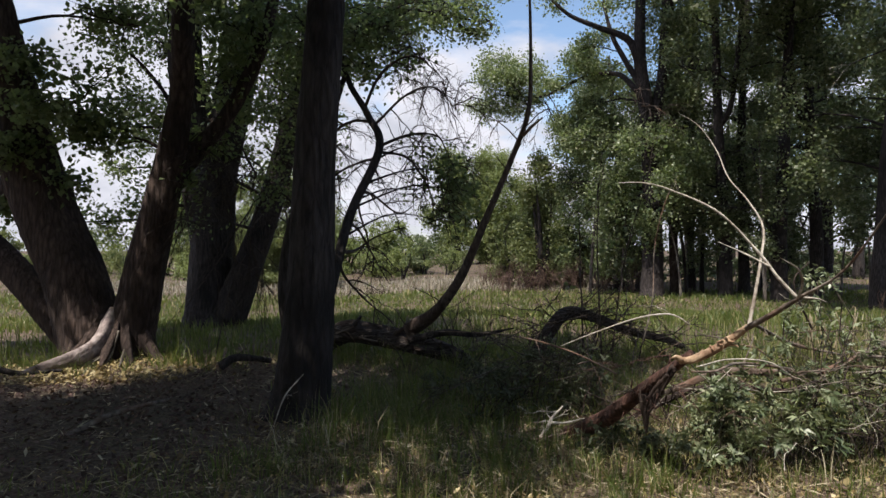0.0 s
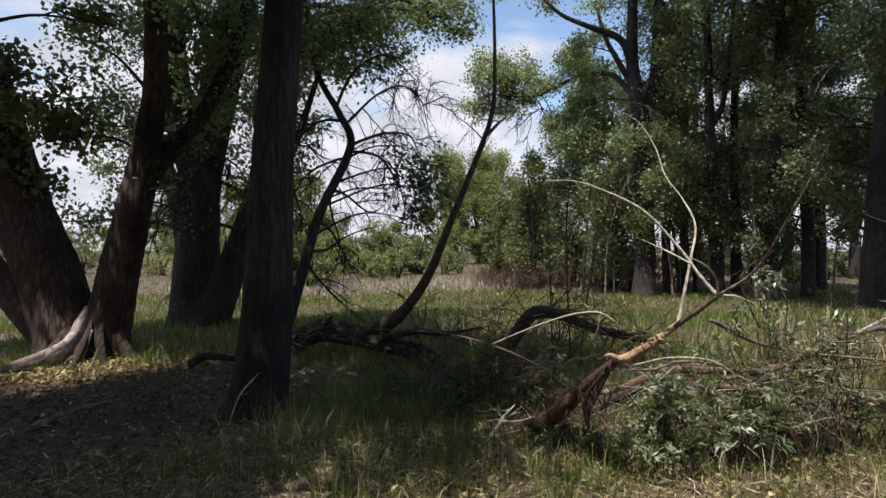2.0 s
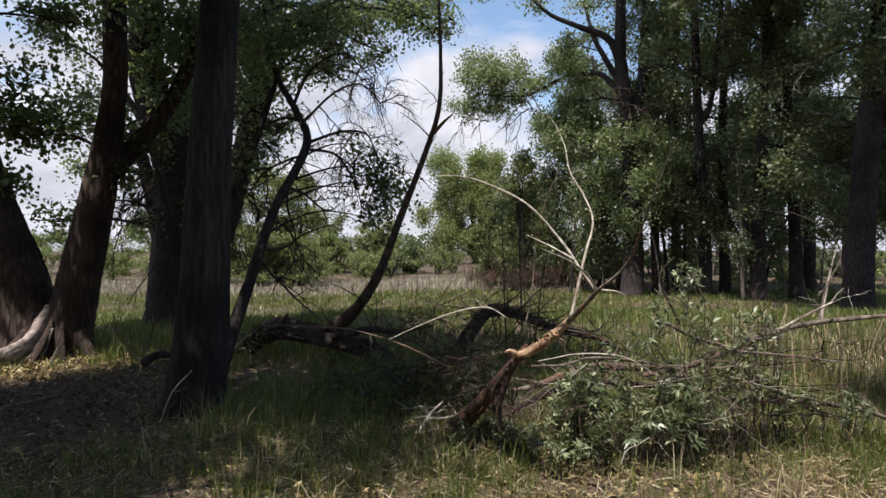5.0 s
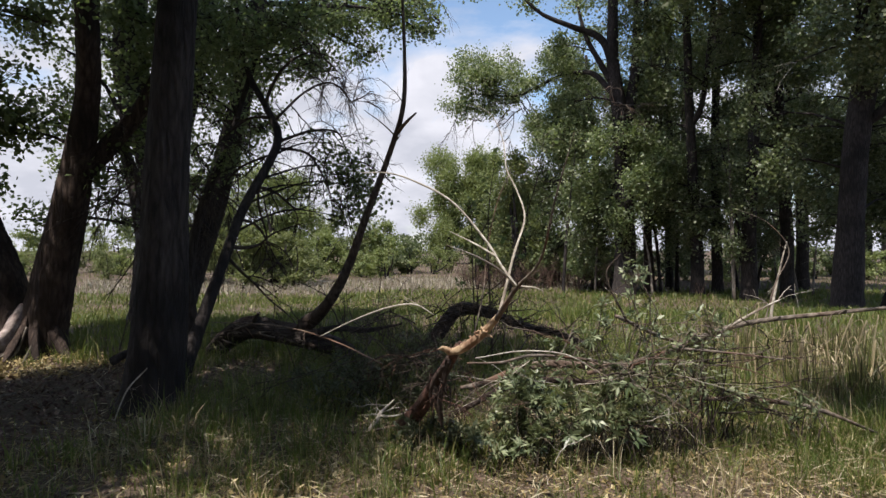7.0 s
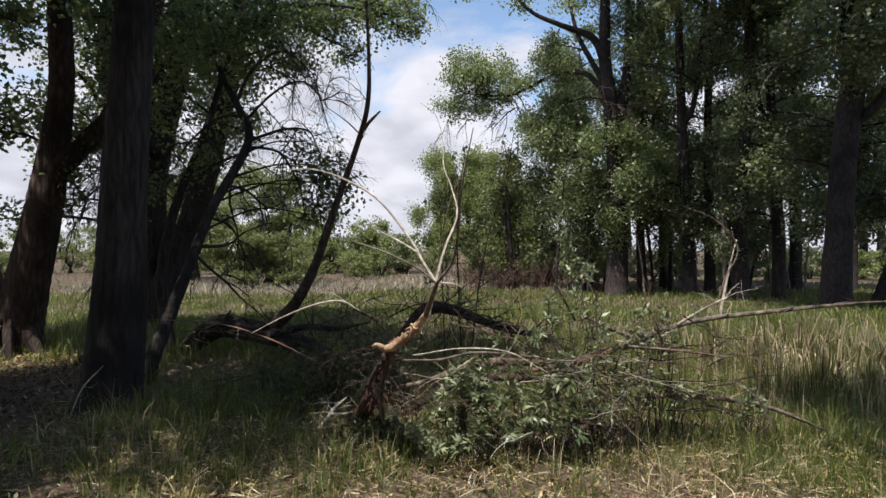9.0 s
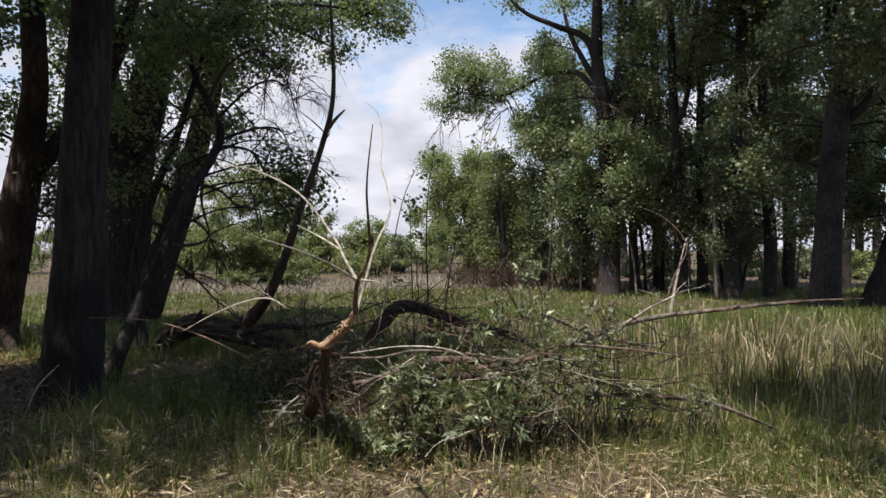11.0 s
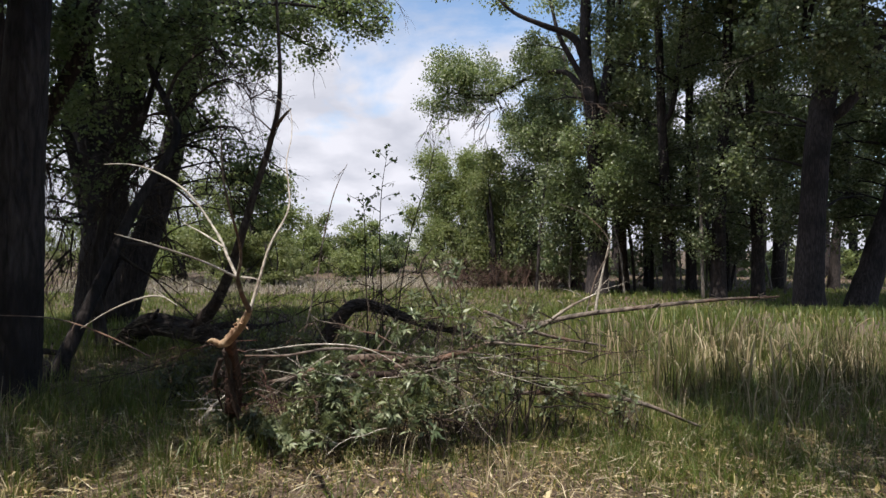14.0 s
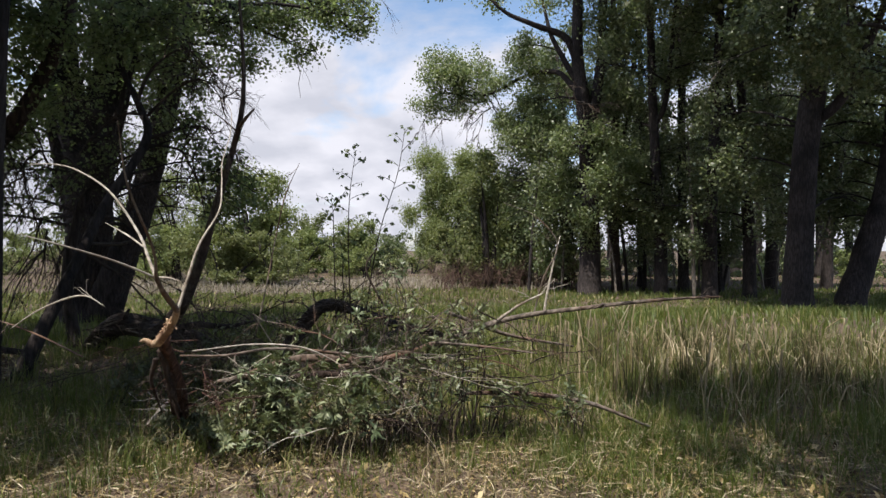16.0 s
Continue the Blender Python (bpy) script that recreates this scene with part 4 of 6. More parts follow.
# darker woods further back on the right
BACK = [((12.20, 46.02, 8.32), 6.5), ((16.71, 50.02, 9.86), 7.0), ((19.28, 48.02, 8.62), 6.5), ((24.50, 52.02, 10.19), 7.0), ((25.97, 48.02, 8.62), 6.5),
        ((31.75, 52.02, 10.19), 7.0), ((32.03, 47.02, 8.47), 6.5), ((37.60, 50.02, 9.86), 7.0), ((39.78, 48.02, 9.52), 7.0), ((13.80, 54.02, 16.05), 6.5), ((22.83, 54.02, 18.05), 7.0), ((30.85, 54.02, 18.56), 7.0), ((38.87, 54.02, 18.56), 7.0)]
for (x, y, z), r in BACK:
    g = float(gz(x, y))
    crowns = []
    for k in range(12):
        d = in_ball(1, 0.4)[0]
        q = rng.uniform(0.3, 0.5)
        crowns.append(((x + d[0] * r * 0.42, y + d[1] * r * 0.4, max(z + d[2] * r * 0.8, g + 2.6)), (r * q * 0.6, r * q * 0.5, r * q * 0.6), 560))
    tree("cottonwood_tree", "dark leafy cottonwood deep in the wood", [([(x, y, g - 0.3), (x + 0.1, y, g + 3), (x - 0.2, y, z), (x, y, z + r * 0.4)], [0.42, 0.34, 0.2, 0.02])],
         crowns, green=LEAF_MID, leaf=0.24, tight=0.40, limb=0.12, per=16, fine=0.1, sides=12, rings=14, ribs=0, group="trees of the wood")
# thin stems among the big trunks
for k in range(16):
    x, y = rng.uniform(6.5, 21), rng.uniform(25, 36)
    g = float(gz(x, y))
    lx = rng.normal(0, 0.7)
    h = rng.uniform(4.5, 8)
    tree("young_cottonwood", "thin dark young cottonwood among the trunks", [([(x, y, g - 0.2), (x + lx * 0.25, y, g + h * 0.35), (x + lx, y, g + h)], [rng.uniform(0.07, 0.16), 0.08, 0.02])],
         [((x + lx * u + rng.normal(0, 0.4), y - 0.4, g + h * u), (0.9, 0.8, 0.8), 330) for u in (0.35, 0.55, 0.75, 0.95)], bark=BARK_PALE if k % 5 == 0 else BARK,
         green=LEAF_MID, leaf=0.12, tight=0.25, limb=0.03, per=18, fine=0.3, sides=8, rings=14, ribs=0, group="young trees of the wood")
# undergrowth between and behind the trunks
for k in range(34):
    x, y = rng.uniform(6, 46), rng.uniform(36, 58)
    x = x * y / 45
    h = rng.uniform(0.7, 1.7)
    bush("undergrowth_bush", "low green undergrowth bush among the trunks", (x, y, -0.5 + 0.6 * h), (rng.uniform(1.2, 2.4), 1.4, h), 900, LEAF_MID if k % 3 else LEAF_WILLOW, 0.18, "bush", "undergrowth", bark=BARK)


# brown leafless thicket and thin pale stems along the wood's foot
for k in range(30):
    x, y = rng.uniform(2.5, 11.5), rng.uniform(31, 38)
    g = float(gz(x, y))
    bag = Bag()
    m = 7
    at = np.stack([x + rng.normal(0, 0.35, m), y + rng.normal(0, 0.3, m), np.full(m, g - 0.05)], -1)
    spray(bag, at, rng.normal((0, 0, 1), (0.35, 0.3, 0.15), (m, 3)), rng.uniform(1.0, 2.0), 0.022, 3, 4, 0.05, 0.5, k=6, sides=3)
    thing("bare_thicket", bag, THICKET, "leafless reddish-brown thicket at the foot of the wood", "bush", "thickets")
for k in range(14):
    x, y = rng.uniform(6.0, 20.0), rng.uniform(27, 37)
    g, h, lx = float(gz(x, y)), rng.uniform(1.6, 4.5), rng.normal(0, 0.5)
    limb_thing("dead_sapling", "thin pale dead stem standing among the trunks", [(x, y, g - 0.1), (x + lx * 0.3, y, g + h * 0.5), (x + lx, y, g + h)], [0.06, 0.05, 0.02], BARK_PALE, "dead tree", 7, 14, 3, 0.8, 0.014, group="dead stems")


# unseen trees added beside the path; their crowns shade the near ground
tree("cottonwood_tree", "leafy cottonwood out of view beside the path casting dappled shade", [([(6.6, 0.2, -0.2), (6.5, 0.3, 2.0), (6.2, 0.5, 5.0), (5.4, 0.8, 9.0)], [0.42, 0.33, 0.28, 0.1])],
     [((2.7, 0.7, 8.0), (0.7, 0.7, 0.4), 160), ((3.8, 0.9, 8.0), (0.8, 0.5, 0.5), 1500), ((3.75, 0.1, 8.0), (0.5, 0.4, 0.4), 900), ((4.6, 0.2, 8.0), (0.7, 0.5, 0.4), 1100), ((5.2, 0.9, 8.3), (1.1, 0.6, 0.5), 1700), ((3.0, 2.1, 8.0), (0.9, 0.5, 0.5), 1600), ((4.4, 2.2, 8.2), (1.2, 0.6, 0.6), 2200), ((6.2, 2.0, 8.6), (1.4, 0.9, 0.8), 1600)], leaf=0.14, tight=0.25, limb=0.1, fine=0.3)
tree("cottonwood_tree", "leafy cottonwood out of view beside the path casting dappled shade", [([(-5.2, 1.6, -0.2), (-5.1, 1.7, 2.0), (-4.9, 1.9, 5.0), (-4.4, 2.2, 9.0)], [0.42, 0.33, 0.28, 0.1])],
     [((-3.5, 0.2, 5.5), (1.8, 1.4, 0.7), 2400), ((-5.8, -0.6, 5.8), (1.8, 1.4, 0.8), 2400), ((-2.4, -0.8, 6.2), (1.6, 1.2, 0.7), 2000), ((-6.8, 3.6, 5.6), (1.5, 1.2, 0.8), 2000), ((-4.4, 2.5, 6.3), (1.4, 0.9, 0.6), 1800), ((-3.4, 1.8, 6.4), (1.0, 0.8, 0.5), 1400), ((-5.3, 3.3, 6.5), (1.2, 0.8, 0.6), 1500), ((-4.6, 1.2, 6.0), (1.5, 1.0, 0.9), 1900), ((-6.2, 2.4, 6.6), (1.5, 1.2, 0.9), 1900), ((-3.2, 0.9, 6.4), (1.2, 0.8, 0.7), 1500)], leaf=0.14, tight=0.25, limb=0.1, fine=0.3)

# unseen trees added behind the camera to close the place and cut sky light
for x, y, h in ((-12, -7, 9), (-5, -10, 11), (2, -9, 10), (9, -8, 11), (15, -5, 9), (-16, 2, 10), (17, 6, 9), (-1, -15, 13), (8, -15, 12), (-5.5, -4, 8), (-9, -2, 9)):
    g = float(gz(x, y))
    heads = [((x + rng.normal(0, 1.6), y + rng.normal(0, 1.4), g + h * rng.uniform(0.3, 0.95)), (2.4, 2.2, 1.8), 420) for k in range(10)]
    tree("cottonwood_tree", "unseen tall leafy cottonwood behind the path", [([(x, y, g - 0.2), (x + 0.2, y, g + 2), (x - 0.1, y + 0.2, g + h * 0.6), (x, y, g + h)], [0.45, 0.36, 0.26, 0.06])],
         heads, leaf=0.34, tight=0.5, limb=0.12, per=16, fine=0.1, sides=12, rings=14, ribs=0, group="trees behind the path")

tree("cottonwood_tree", "tall cottonwood at the wood's near corner", [([(15.8, 15.5, -0.6), (15.8, 15.5, 2.0), (15.7, 15.4, 6.0), (15.5, 15.3, 11.0)], [0.5, 0.4, 0.34, 0.12]),
      ([(15.7, 15.4, 6.2), (13.6, 15.2, 7.0), (11.4, 15.0, 6.55), (9.9, 14.9, 6.0)], [0.07, 0.05, 0.028, 0.009])],
     [((10.8, 14.9, 6.9), (1.1, 0.9, 0.5), 900), ((12.1, 15.0, 6.5), (1.3, 1.0, 0.8), 1500), ((11.4, 15.1, 7.5), (1.3, 1.0, 0.6), 700), ((13.2, 15.2, 5.9), (1.0, 0.9, 0.7), 900), ((13.0, 15.0, 8.4), (1.8, 1.4, 0.9), 1500), ((15.0, 14.6, 9.5), (2.2, 1.6, 1.2), 2200), ((16.5, 15.6, 8.2), (2.0, 1.6, 1.4), 1800)],
     # unseen leaves added far from the trunk to shade the wood's foot
     top=[((10.6, 10.6, 10.8), (1.8, 1.2, 0.7), 1400), ((12.6, 10.8, 10.8), (2.0, 1.3, 0.7), 1500), ((14.8, 11.5, 10.8), (2.0, 1.4, 0.7), 1500), ((14.2, 19.5, 10.8), (2.2, 1.6, 0.8), 1500), ((14.6, 22.4, 12.8), (2.2, 1.8, 0.8), 1500), ((17.5, 22.4, 12.8), (2.2, 1.8, 0.8), 1500), ((10.4, 13.2, 10.6), (2.2, 1.6, 0.8), 1500), ((12.4, 13.4, 10.8), (2.2, 1.6, 0.8), 1500)], green=LEAF_MID, leaf=0.11, tight=0.2, limb=0.08, fine=0.4, sides=14, rings=30, ribs=8)


# ---- fallen wood ----
rng = np.random.default_rng(12)
log, log_path = limb_thing("fallen_log", "dark bent fallen log lying in the grass", [(-1.95, 8.42, -0.10), (-1.62, 8.16, 0.20), (-1.29, 8.02, 0.39), (-0.92, 7.92, 0.36), (-0.40, 7.72, 0.28), (0.02, 7.52, 0.20), (0.30, 7.40, 0.10)],
    [0.10, 0.115, 0.12, 0.115, 0.11, 0.10, 0.07], LOG_BARK, "log", 36, 110, 14, 0.5, 0.008, twig_mat=TWIG, ribs=18, rough=0.16)
bag = Bag()
for k in (22, 41, 63, 88):
    s = log_path[k]
    w = np.array([rng.normal(0.05, 0.05), -0.09, rng.uniform(0.06, 0.12)])
    tube(bag, [s, s + w, s + w * 1.7 + np.array([0.03, 0, 0.02])], [0.055, 0.036, 0.018], 10, 12, 0.2)
part("broken_stub", bag, LOG_BARK, log, "short broken stubs of side limbs", soft=True)
bag = Bag()
for k in range(26):
    s = log_path[rng.integers(4, 104)] + np.array([0, -0.10, rng.uniform(-0.04, 0.09)])
    tube(bag, [s, s + np.array([rng.normal(0, 0.12), -0.03, rng.normal(-0.02, 0.04)]), s + np.array([rng.normal(0, 0.2), -0.02, rng.normal(-0.06, 0.06)])], [0.012, 0.009, 0.002], 5, 10, 0.3)
part("loose_bark", bag, GREY, log, "loose grey strips of bark", soft=True)
lean = limb_thing("leaning_stem", "slender grey-brown dead stem leaning up from the fallen log", [(-0.42, 7.62, 0.48), (-0.10, 7.22, 0.73), (0.20, 6.92, 1.17), (0.46, 6.72, 1.80), (0.73, 6.52, 2.45), (0.88, 6.37, 2.90), (0.90, 6.32, 3.41), (0.87, 6.22, 4.30)],
    [0.100, 0.070, 0.052, 0.037, 0.028, 0.023, 0.017, 0.011], STEM_BARK, "dead tree", 14, 60, 10, 0.35, 0.007, spread=(1, 0.5, 0.6), twig_mat=TWIG, ribs=8)[0]
bag = Bag()
tube(bag, [(0.83, 6.42, 2.66), (0.92, 6.37, 2.75), (1.02, 6.32, 2.83)], [0.020, 0.017, 0.009], 8, 8)
tube(bag, [(0.79, 6.47, 2.62), (0.65, 6.42, 2.75), (0.47, 6.42, 2.88)], [0.010, 0.007, 0.003], 6, 10)
part("side_branch", bag, GREY, lean, "broken grey side branches", soft=True)
limb_thing("fallen_branch", "dark arched fallen branch propped above the grass", [(1.03, 7.32, 0.07), (1.24, 7.42, 0.40), (1.49, 7.52, 0.66), (1.83, 7.62, 0.61), (2.34, 7.72, 0.41), (2.93, 7.82, 0.27), (3.47, 7.92, -0.04)],
    [0.078, 0.072, 0.064, 0.050, 0.040, 0.033, 0.015], LOG_BARK, "branch", 18, 60, 60, 0.7, 0.010, twig_mat=TWIG, rough=0.20, ribs=10, wander=0.02)
limb_thing("fallen_branch", "thin dark branch crossing the fallen log", [(-0.42, 7.42, 0.36), (0.02, 7.32, 0.47), (0.40, 7.22, 0.46), (0.82, 7.12, 0.55)], [0.045, 0.04, 0.03, 0.008], BARK, "branch", 10, 24, 16, 0.4, 0.007, twig_mat=TWIG)

# broken stem with a peeled limb
stub, stub_path = limb_thing("broken_stem", "splintered reddish broken stem leaning out of the brush", [(0.93, 4.77, 0.02), (1.07, 4.42, 0.20), (1.17, 4.17, 0.37), (1.27, 3.87, 0.59), (1.39, 3.46, 0.87)],
    [0.050, 0.058, 0.056, 0.044, 0.026], SPLINTER, "dead tree", 22, 60, 9, 0.30, 0.004, rough=0.14, twig_mat=TWIG)
# torn bark above; the longest strip also stands for the dark shade below
bag = Bag()
tube(bag, [(1.33, 3.55, 0.78), (1.29, 3.74, 0.58), (1.28, 3.88, 0.44), (1.30, 3.92, 0.32)], [0.020, 0.018, 0.012, 0.004], 14, 44, 0.35, wander=0.04)
tube(bag, [(1.30, 3.57, 0.73), (1.23, 3.67, 0.57), (1.24, 3.77, 0.37)], [0.014, 0.010, 0.003], 8, 20, 0.2, wander=0.02)
for k in range(8):
    x0, y0 = 1.30 + rng.normal(0, 0.025), 3.66 + rng.normal(0, 0.06)
    z0 = rng.uniform(0.50, 0.72)
    z1 = z0 - rng.uniform(0.06, 0.2)
    w = rng.normal(0, 0.02, 4)
    tube(bag, [(x0, y0, z0), (x0 + w[0], y0 + 0.03, z0 * 0.6 + z1 * 0.4), (x0 + w[1] + 0.01, y0 + 0.05, z1)], [0.005, 0.004, 0.0015], 5, 20, 0.35, wander=0.12)
# short dark leg added where shade falls under the stem
tube(bag, [(1.25, 3.86, 0.56), (1.27, 3.88, 0.42), (1.29, 3.91, 0.28)], [0.030, 0.020, 0.004], 14, 40, 0.35, ribs=10)
part("bark_shade_strips", bag, BARK_RED, stub, "tattered reddish bark hanging from the stem, with dark strips standing for shade", soft=True)
bag = Bag()
tube(bag, [(1.33, 3.46, 0.83), (1.39, 3.40, 0.855), (1.48, 3.32, 0.93), (1.55, 3.25, 1.01), (1.585, 3.2, 1.06)], [0.018, 0.022, 0.021, 0.018, 0.014], 14, 30, 0.14)
tube(bag, [(1.50, 3.30, 0.95), (1.545, 3.27, 0.955), (1.56, 3.25, 0.945)], [0.012, 0.008, 0.002], 6, 6)
tube(bag, [(1.34, 3.44, 0.84), (1.30, 3.44, 0.86), (1.27, 3.44, 0.85)], [0.02, 0.014, 0.004], 8, 8, 0.15)
for k in range(9):
    u = rng.uniform(0, 1)
    s = np.array([1.37, 3.42, 0.85]) * (1 - u) + np.array([1.57, 3.22, 1.04]) * u + rng.normal(0, 0.008, 3)
    tube(bag, [s, s + np.array([rng.normal(0.02, 0.02), -0.02, rng.normal(0, 0.02)]), s + np.array([rng.normal(0.03, 0.04), -0.02, rng.normal(-0.01, 0.03)])], [0.007, 0.005, 0.001], 5, 7, 0.2)
part("peeled_limb", bag, PEELED, stub, "peeled orange limb", soft=True)
bag = Bag()
for k in range(34):
    s = stub_path[rng.integers(4, 56)] + rng.normal(0, 0.02, 3)
    tube(bag, [s, s + np.array([rng.normal(0.03, 0.06), rng.normal(0, 0.04), rng.uniform(-0.05, 0.07)])], [0.008, 0.001], 4, 5)
tagged(part("splinter", bag, SPLINTER, stub, "dark reddish splinters"), kind="stuff")
bag = Bag()
tube(bag, [(1.58, 3.21, 1.05), (1.61, 3.0, 1.15), (1.64, 2.85, 1.235)], [0.016, 0.013, 0.011], 8, 36, 0.06)
limb = part("side_limb", bag, GREY, stub, "weathered grey limb", soft=True)
bag = Bag()
tube(bag, [(1.64, 2.85, 1.235), (1.58, 2.9, 1.33), (1.518, 2.94, 1.44), (1.354, 3.0, 1.635), (1.16, 3.08, 1.745), (1.02, 3.1, 1.79), (0.88, 3.1, 1.80)], [0.0095, 0.008, 0.0068, 0.0058, 0.0048, 0.0034, 0.0018], 8, 36, 0.10, wander=0.012)
part("twig", bag, DEAD, limb, "bleached arching twig", soft=True)
bag = Bag()
tube(bag, [(1.64, 2.85, 1.235), (1.56, 2.68, 1.31), (1.44, 2.5, 1.38), (1.31, 2.4, 1.43)], [0.006, 0.005, 0.004, 0.0015], 8, 36, 0.06)
part("twig", bag, DEAD, limb, "bleached curving twig", soft=True)
bag = Bag()
tube(bag, [(1.55, 2.92, 1.38), (1.45, 2.95, 1.44), (1.33, 2.98, 1.50)], [0.005, 0.004, 0.0015], 8, 36, 0.06)
part("twig", bag, DEAD, limb, "bleached curving twig", soft=True)
bag = Bag()
tube(bag, [(1.587, 3.2, 1.05), (1.63, 3.22, 1.22), (1.677, 3.25, 1.40), (1.745, 3.35, 1.585), (1.72, 3.46, 1.74), (1.675, 3.6, 1.89), (1.67, 3.75, 2.08), (1.62, 3.9, 2.26), (1.52, 3.97, 2.35)], [0.009, 0.008, 0.007, 0.0055, 0.0042, 0.0036, 0.003, 0.0022, 0.0012], 8, 54, 0.10, wander=0.010)
part("twig", bag, DEAD, limb, "bleached upright twig", soft=True)
bag = Bag()
tube(bag, [(1.64, 2.85, 1.235), (1.72, 2.65, 1.37), (1.74, 2.4, 1.62), (1.78, 2.25, 1.84)], [0.008, 0.006, 0.004, 0.0015], 8, 36, 0.06)
part("twig", bag, GREY, limb, "grey thin twig", soft=True)
bag = Bag()
tube(bag, [(1.66, 2.84, 1.24), (1.72, 2.83, 1.235), (1.76, 2.83, 1.22)], [0.006, 0.004, 0.002], 8, 36, 0.06)
part("twig", bag, DEAD, limb, "bleached curving twig", soft=True)

# heavier limbs of the fallen crown, half hidden behind the silvery leaves
limb_thing("fallen_branch", "reddish-brown fallen limb lying behind the silvery bush", [(1.42, 4.22, 0.46), (1.7, 4.25, 0.54), (2.05, 4.32, 0.60), (2.5, 4.42, 0.58)], [0.010, 0.022, 0.026, 0.020], GREY, "branch", 12, 34, 14, 0.45, 0.006, twig_mat=GREY, rough=0.12, wander=0.06)
limb_thing("fallen_branch", "reddish-brown fallen limb lying behind the silvery bush", [(1.30, 4.72, 0.12), (1.65, 4.62, 0.30), (2.1, 4.55, 0.42), (2.7, 4.55, 0.40)], [0.014, 0.022, 0.022, 0.014], BARK_RED, "branch", 12, 34, 16, 0.45, 0.006, twig_mat=TWIG, rough=0.12, wander=0.06)
# sticks lying across the brush
STICKS = [
    ([(-0.11, 3.72, 0.97), (0.36, 3.52, 0.97), (0.68, 3.42, 0.90), (0.96, 3.42, 0.77)], [0.002, 0.004, 0.005, 0.005], GREY),
    ([(0.63, 3.32, 0.94), (0.83, 3.22, 1.04), (1.01, 3.17, 1.11), (1.15, 3.12, 1.13), (1.25, 3.12, 1.08)], [0.002, 0.0035, 0.0045, 0.004, 0.002], DEAD),
    ([(1.44, 3.57, 0.75), (1.65, 3.72, 0.72), (1.87, 3.92, 0.73), (2.20, 4.12, 0.68), (2.64, 4.32, 0.58)], [0.005, 0.008, 0.010, 0.010, 0.008], GREY),
    ([(1.49, 3.62, 0.77), (1.76, 3.82, 0.78), (2.09, 3.92, 0.74), (2.33, 4.02, 0.60)], [0.004, 0.005, 0.005, 0.002], DEAD),
    ([(2.92, 4.32, 0.71), (3.46, 4.45, 0.865), (4.0, 4.28, 0.96), (4.45, 4.14, 1.02), (4.81, 4.03, 1.06)], [0.026, 0.020, 0.016, 0.012, 0.005], GREY),
    ([(2.27, 4.12, 0.58), (2.65, 4.22, 0.64), (2.96, 4.32, 0.71)], [0.014, 0.022, 0.026], GREY),
    ([(3.12, 4.52, 0.31), (3.62, 4.52, 0.30), (4.04, 4.52, 0.24), (4.50, 4.52, 0.06)], [0.016, 0.019, 0.018, 0.008], GREY),
    ([(2.92, 4.22, 0.73), (3.27, 4.17, 0.71), (3.60, 4.12, 0.67)], [0.010, 0.008, 0.004], GREY),
    ([(3.36, 4.42, 0.85), (3.52, 4.32, 0.98), (3.68, 4.32, 1.06)], [0.014, 0.010, 0.005], DEAD),
    ([(2.60, 4.32, 0.90), (2.44, 4.27, 1.22), (2.52, 4.22, 1.38)], [0.008, 0.006, 0.004], TWIG),
    ([(0.70, 4.62, 0.00), (0.80, 4.67, 0.12), (0.83, 4.70, 0.17), (0.92, 4.74, 0.25)], [0.016, 0.017, 0.012, 0.004], DEAD),
    ([(0.81, 4.68, 0.14), (0.93, 4.64, 0.15), (1.06, 4.62, 0.19)], [0.011, 0.008, 0.003], DEAD),
    ([(0.39, 4.72, 0.05), (0.68, 4.62, 0.03), (1.11, 4.62, 0.13)], [0.010, 0.012, 0.006], GREY),
    ([(-1.40, 5.02, 0.01), (-1.32, 5.07, 0.25), (-1.18, 5.12, 0.42)], [0.005, 0.007, 0.004], DEAD),
    ([(1.59, 3.52, -0.04), (1.79, 3.52, -0.05), (1.98, 3.52, -0.05)], [0.014, 0.013, 0.010], DEAD),
    ([(-3.36, 4.62, -0.07), (-2.91, 4.72, 0.03), (-2.67, 4.92, 0.15), (-2.35, 5.22, 0.19)], [0.03, 0.028, 0.022, 0.010], GREY),
    ([(-2.68, 7.32, 0.06), (-2.51, 7.42, 0.15), (-2.13, 7.52, 0.10)], [0.05, 0.045, 0.03], BARK),
    ([(-5.75, 7.52, 0.09), (-5.33, 7.62, -0.07), (-4.83, 7.72, -0.06)], [0.04, 0.035, 0.02], BARK),
    ([(3.62, 4.42, 0.88), (3.70, 4.42, 1.16), (3.81, 4.42, 1.40), (3.65, 4.42, 1.60), (3.41, 4.42, 1.71)], [0.006, 0.006, 0.005, 0.004, 0.0015], GREY),
    ([(3.72, 4.52, 0.90), (3.78, 4.52, 1.20), (3.84, 4.52, 1.47)], [0.011, 0.008, 0.003], DEAD),
    ([(1.53, 4.72, 0.73), (1.60, 4.72, 1.08), (1.65, 4.82, 1.47), (1.73, 4.82, 1.81), (1.84, 4.82, 2.05)], [0.007, 0.006, 0.005, 0.004, 0.002], GREY),
    ([(3.00, 6.02, 0.76), (3.65, 6.42, 0.48), (4.43, 6.82, 0.29)], [0.02, 0.02, 0.01], GREY),
]
for ctrl, radii, mat in STICKS:
    word = "bleached" if mat is DEAD else "grey weathered" if mat is GREY else "dark"
    limb_thing("fallen_stick", word + " crooked stick lying over grass and brush", ctrl, radii, mat, "branch", 8, 24, 4 if radii[1] > 0.008 else 1, 0.22, max(0.003, min(radii[0] * 0.25, 0.006)), group="fallen sticks", wander=0.01, rough=0.08)


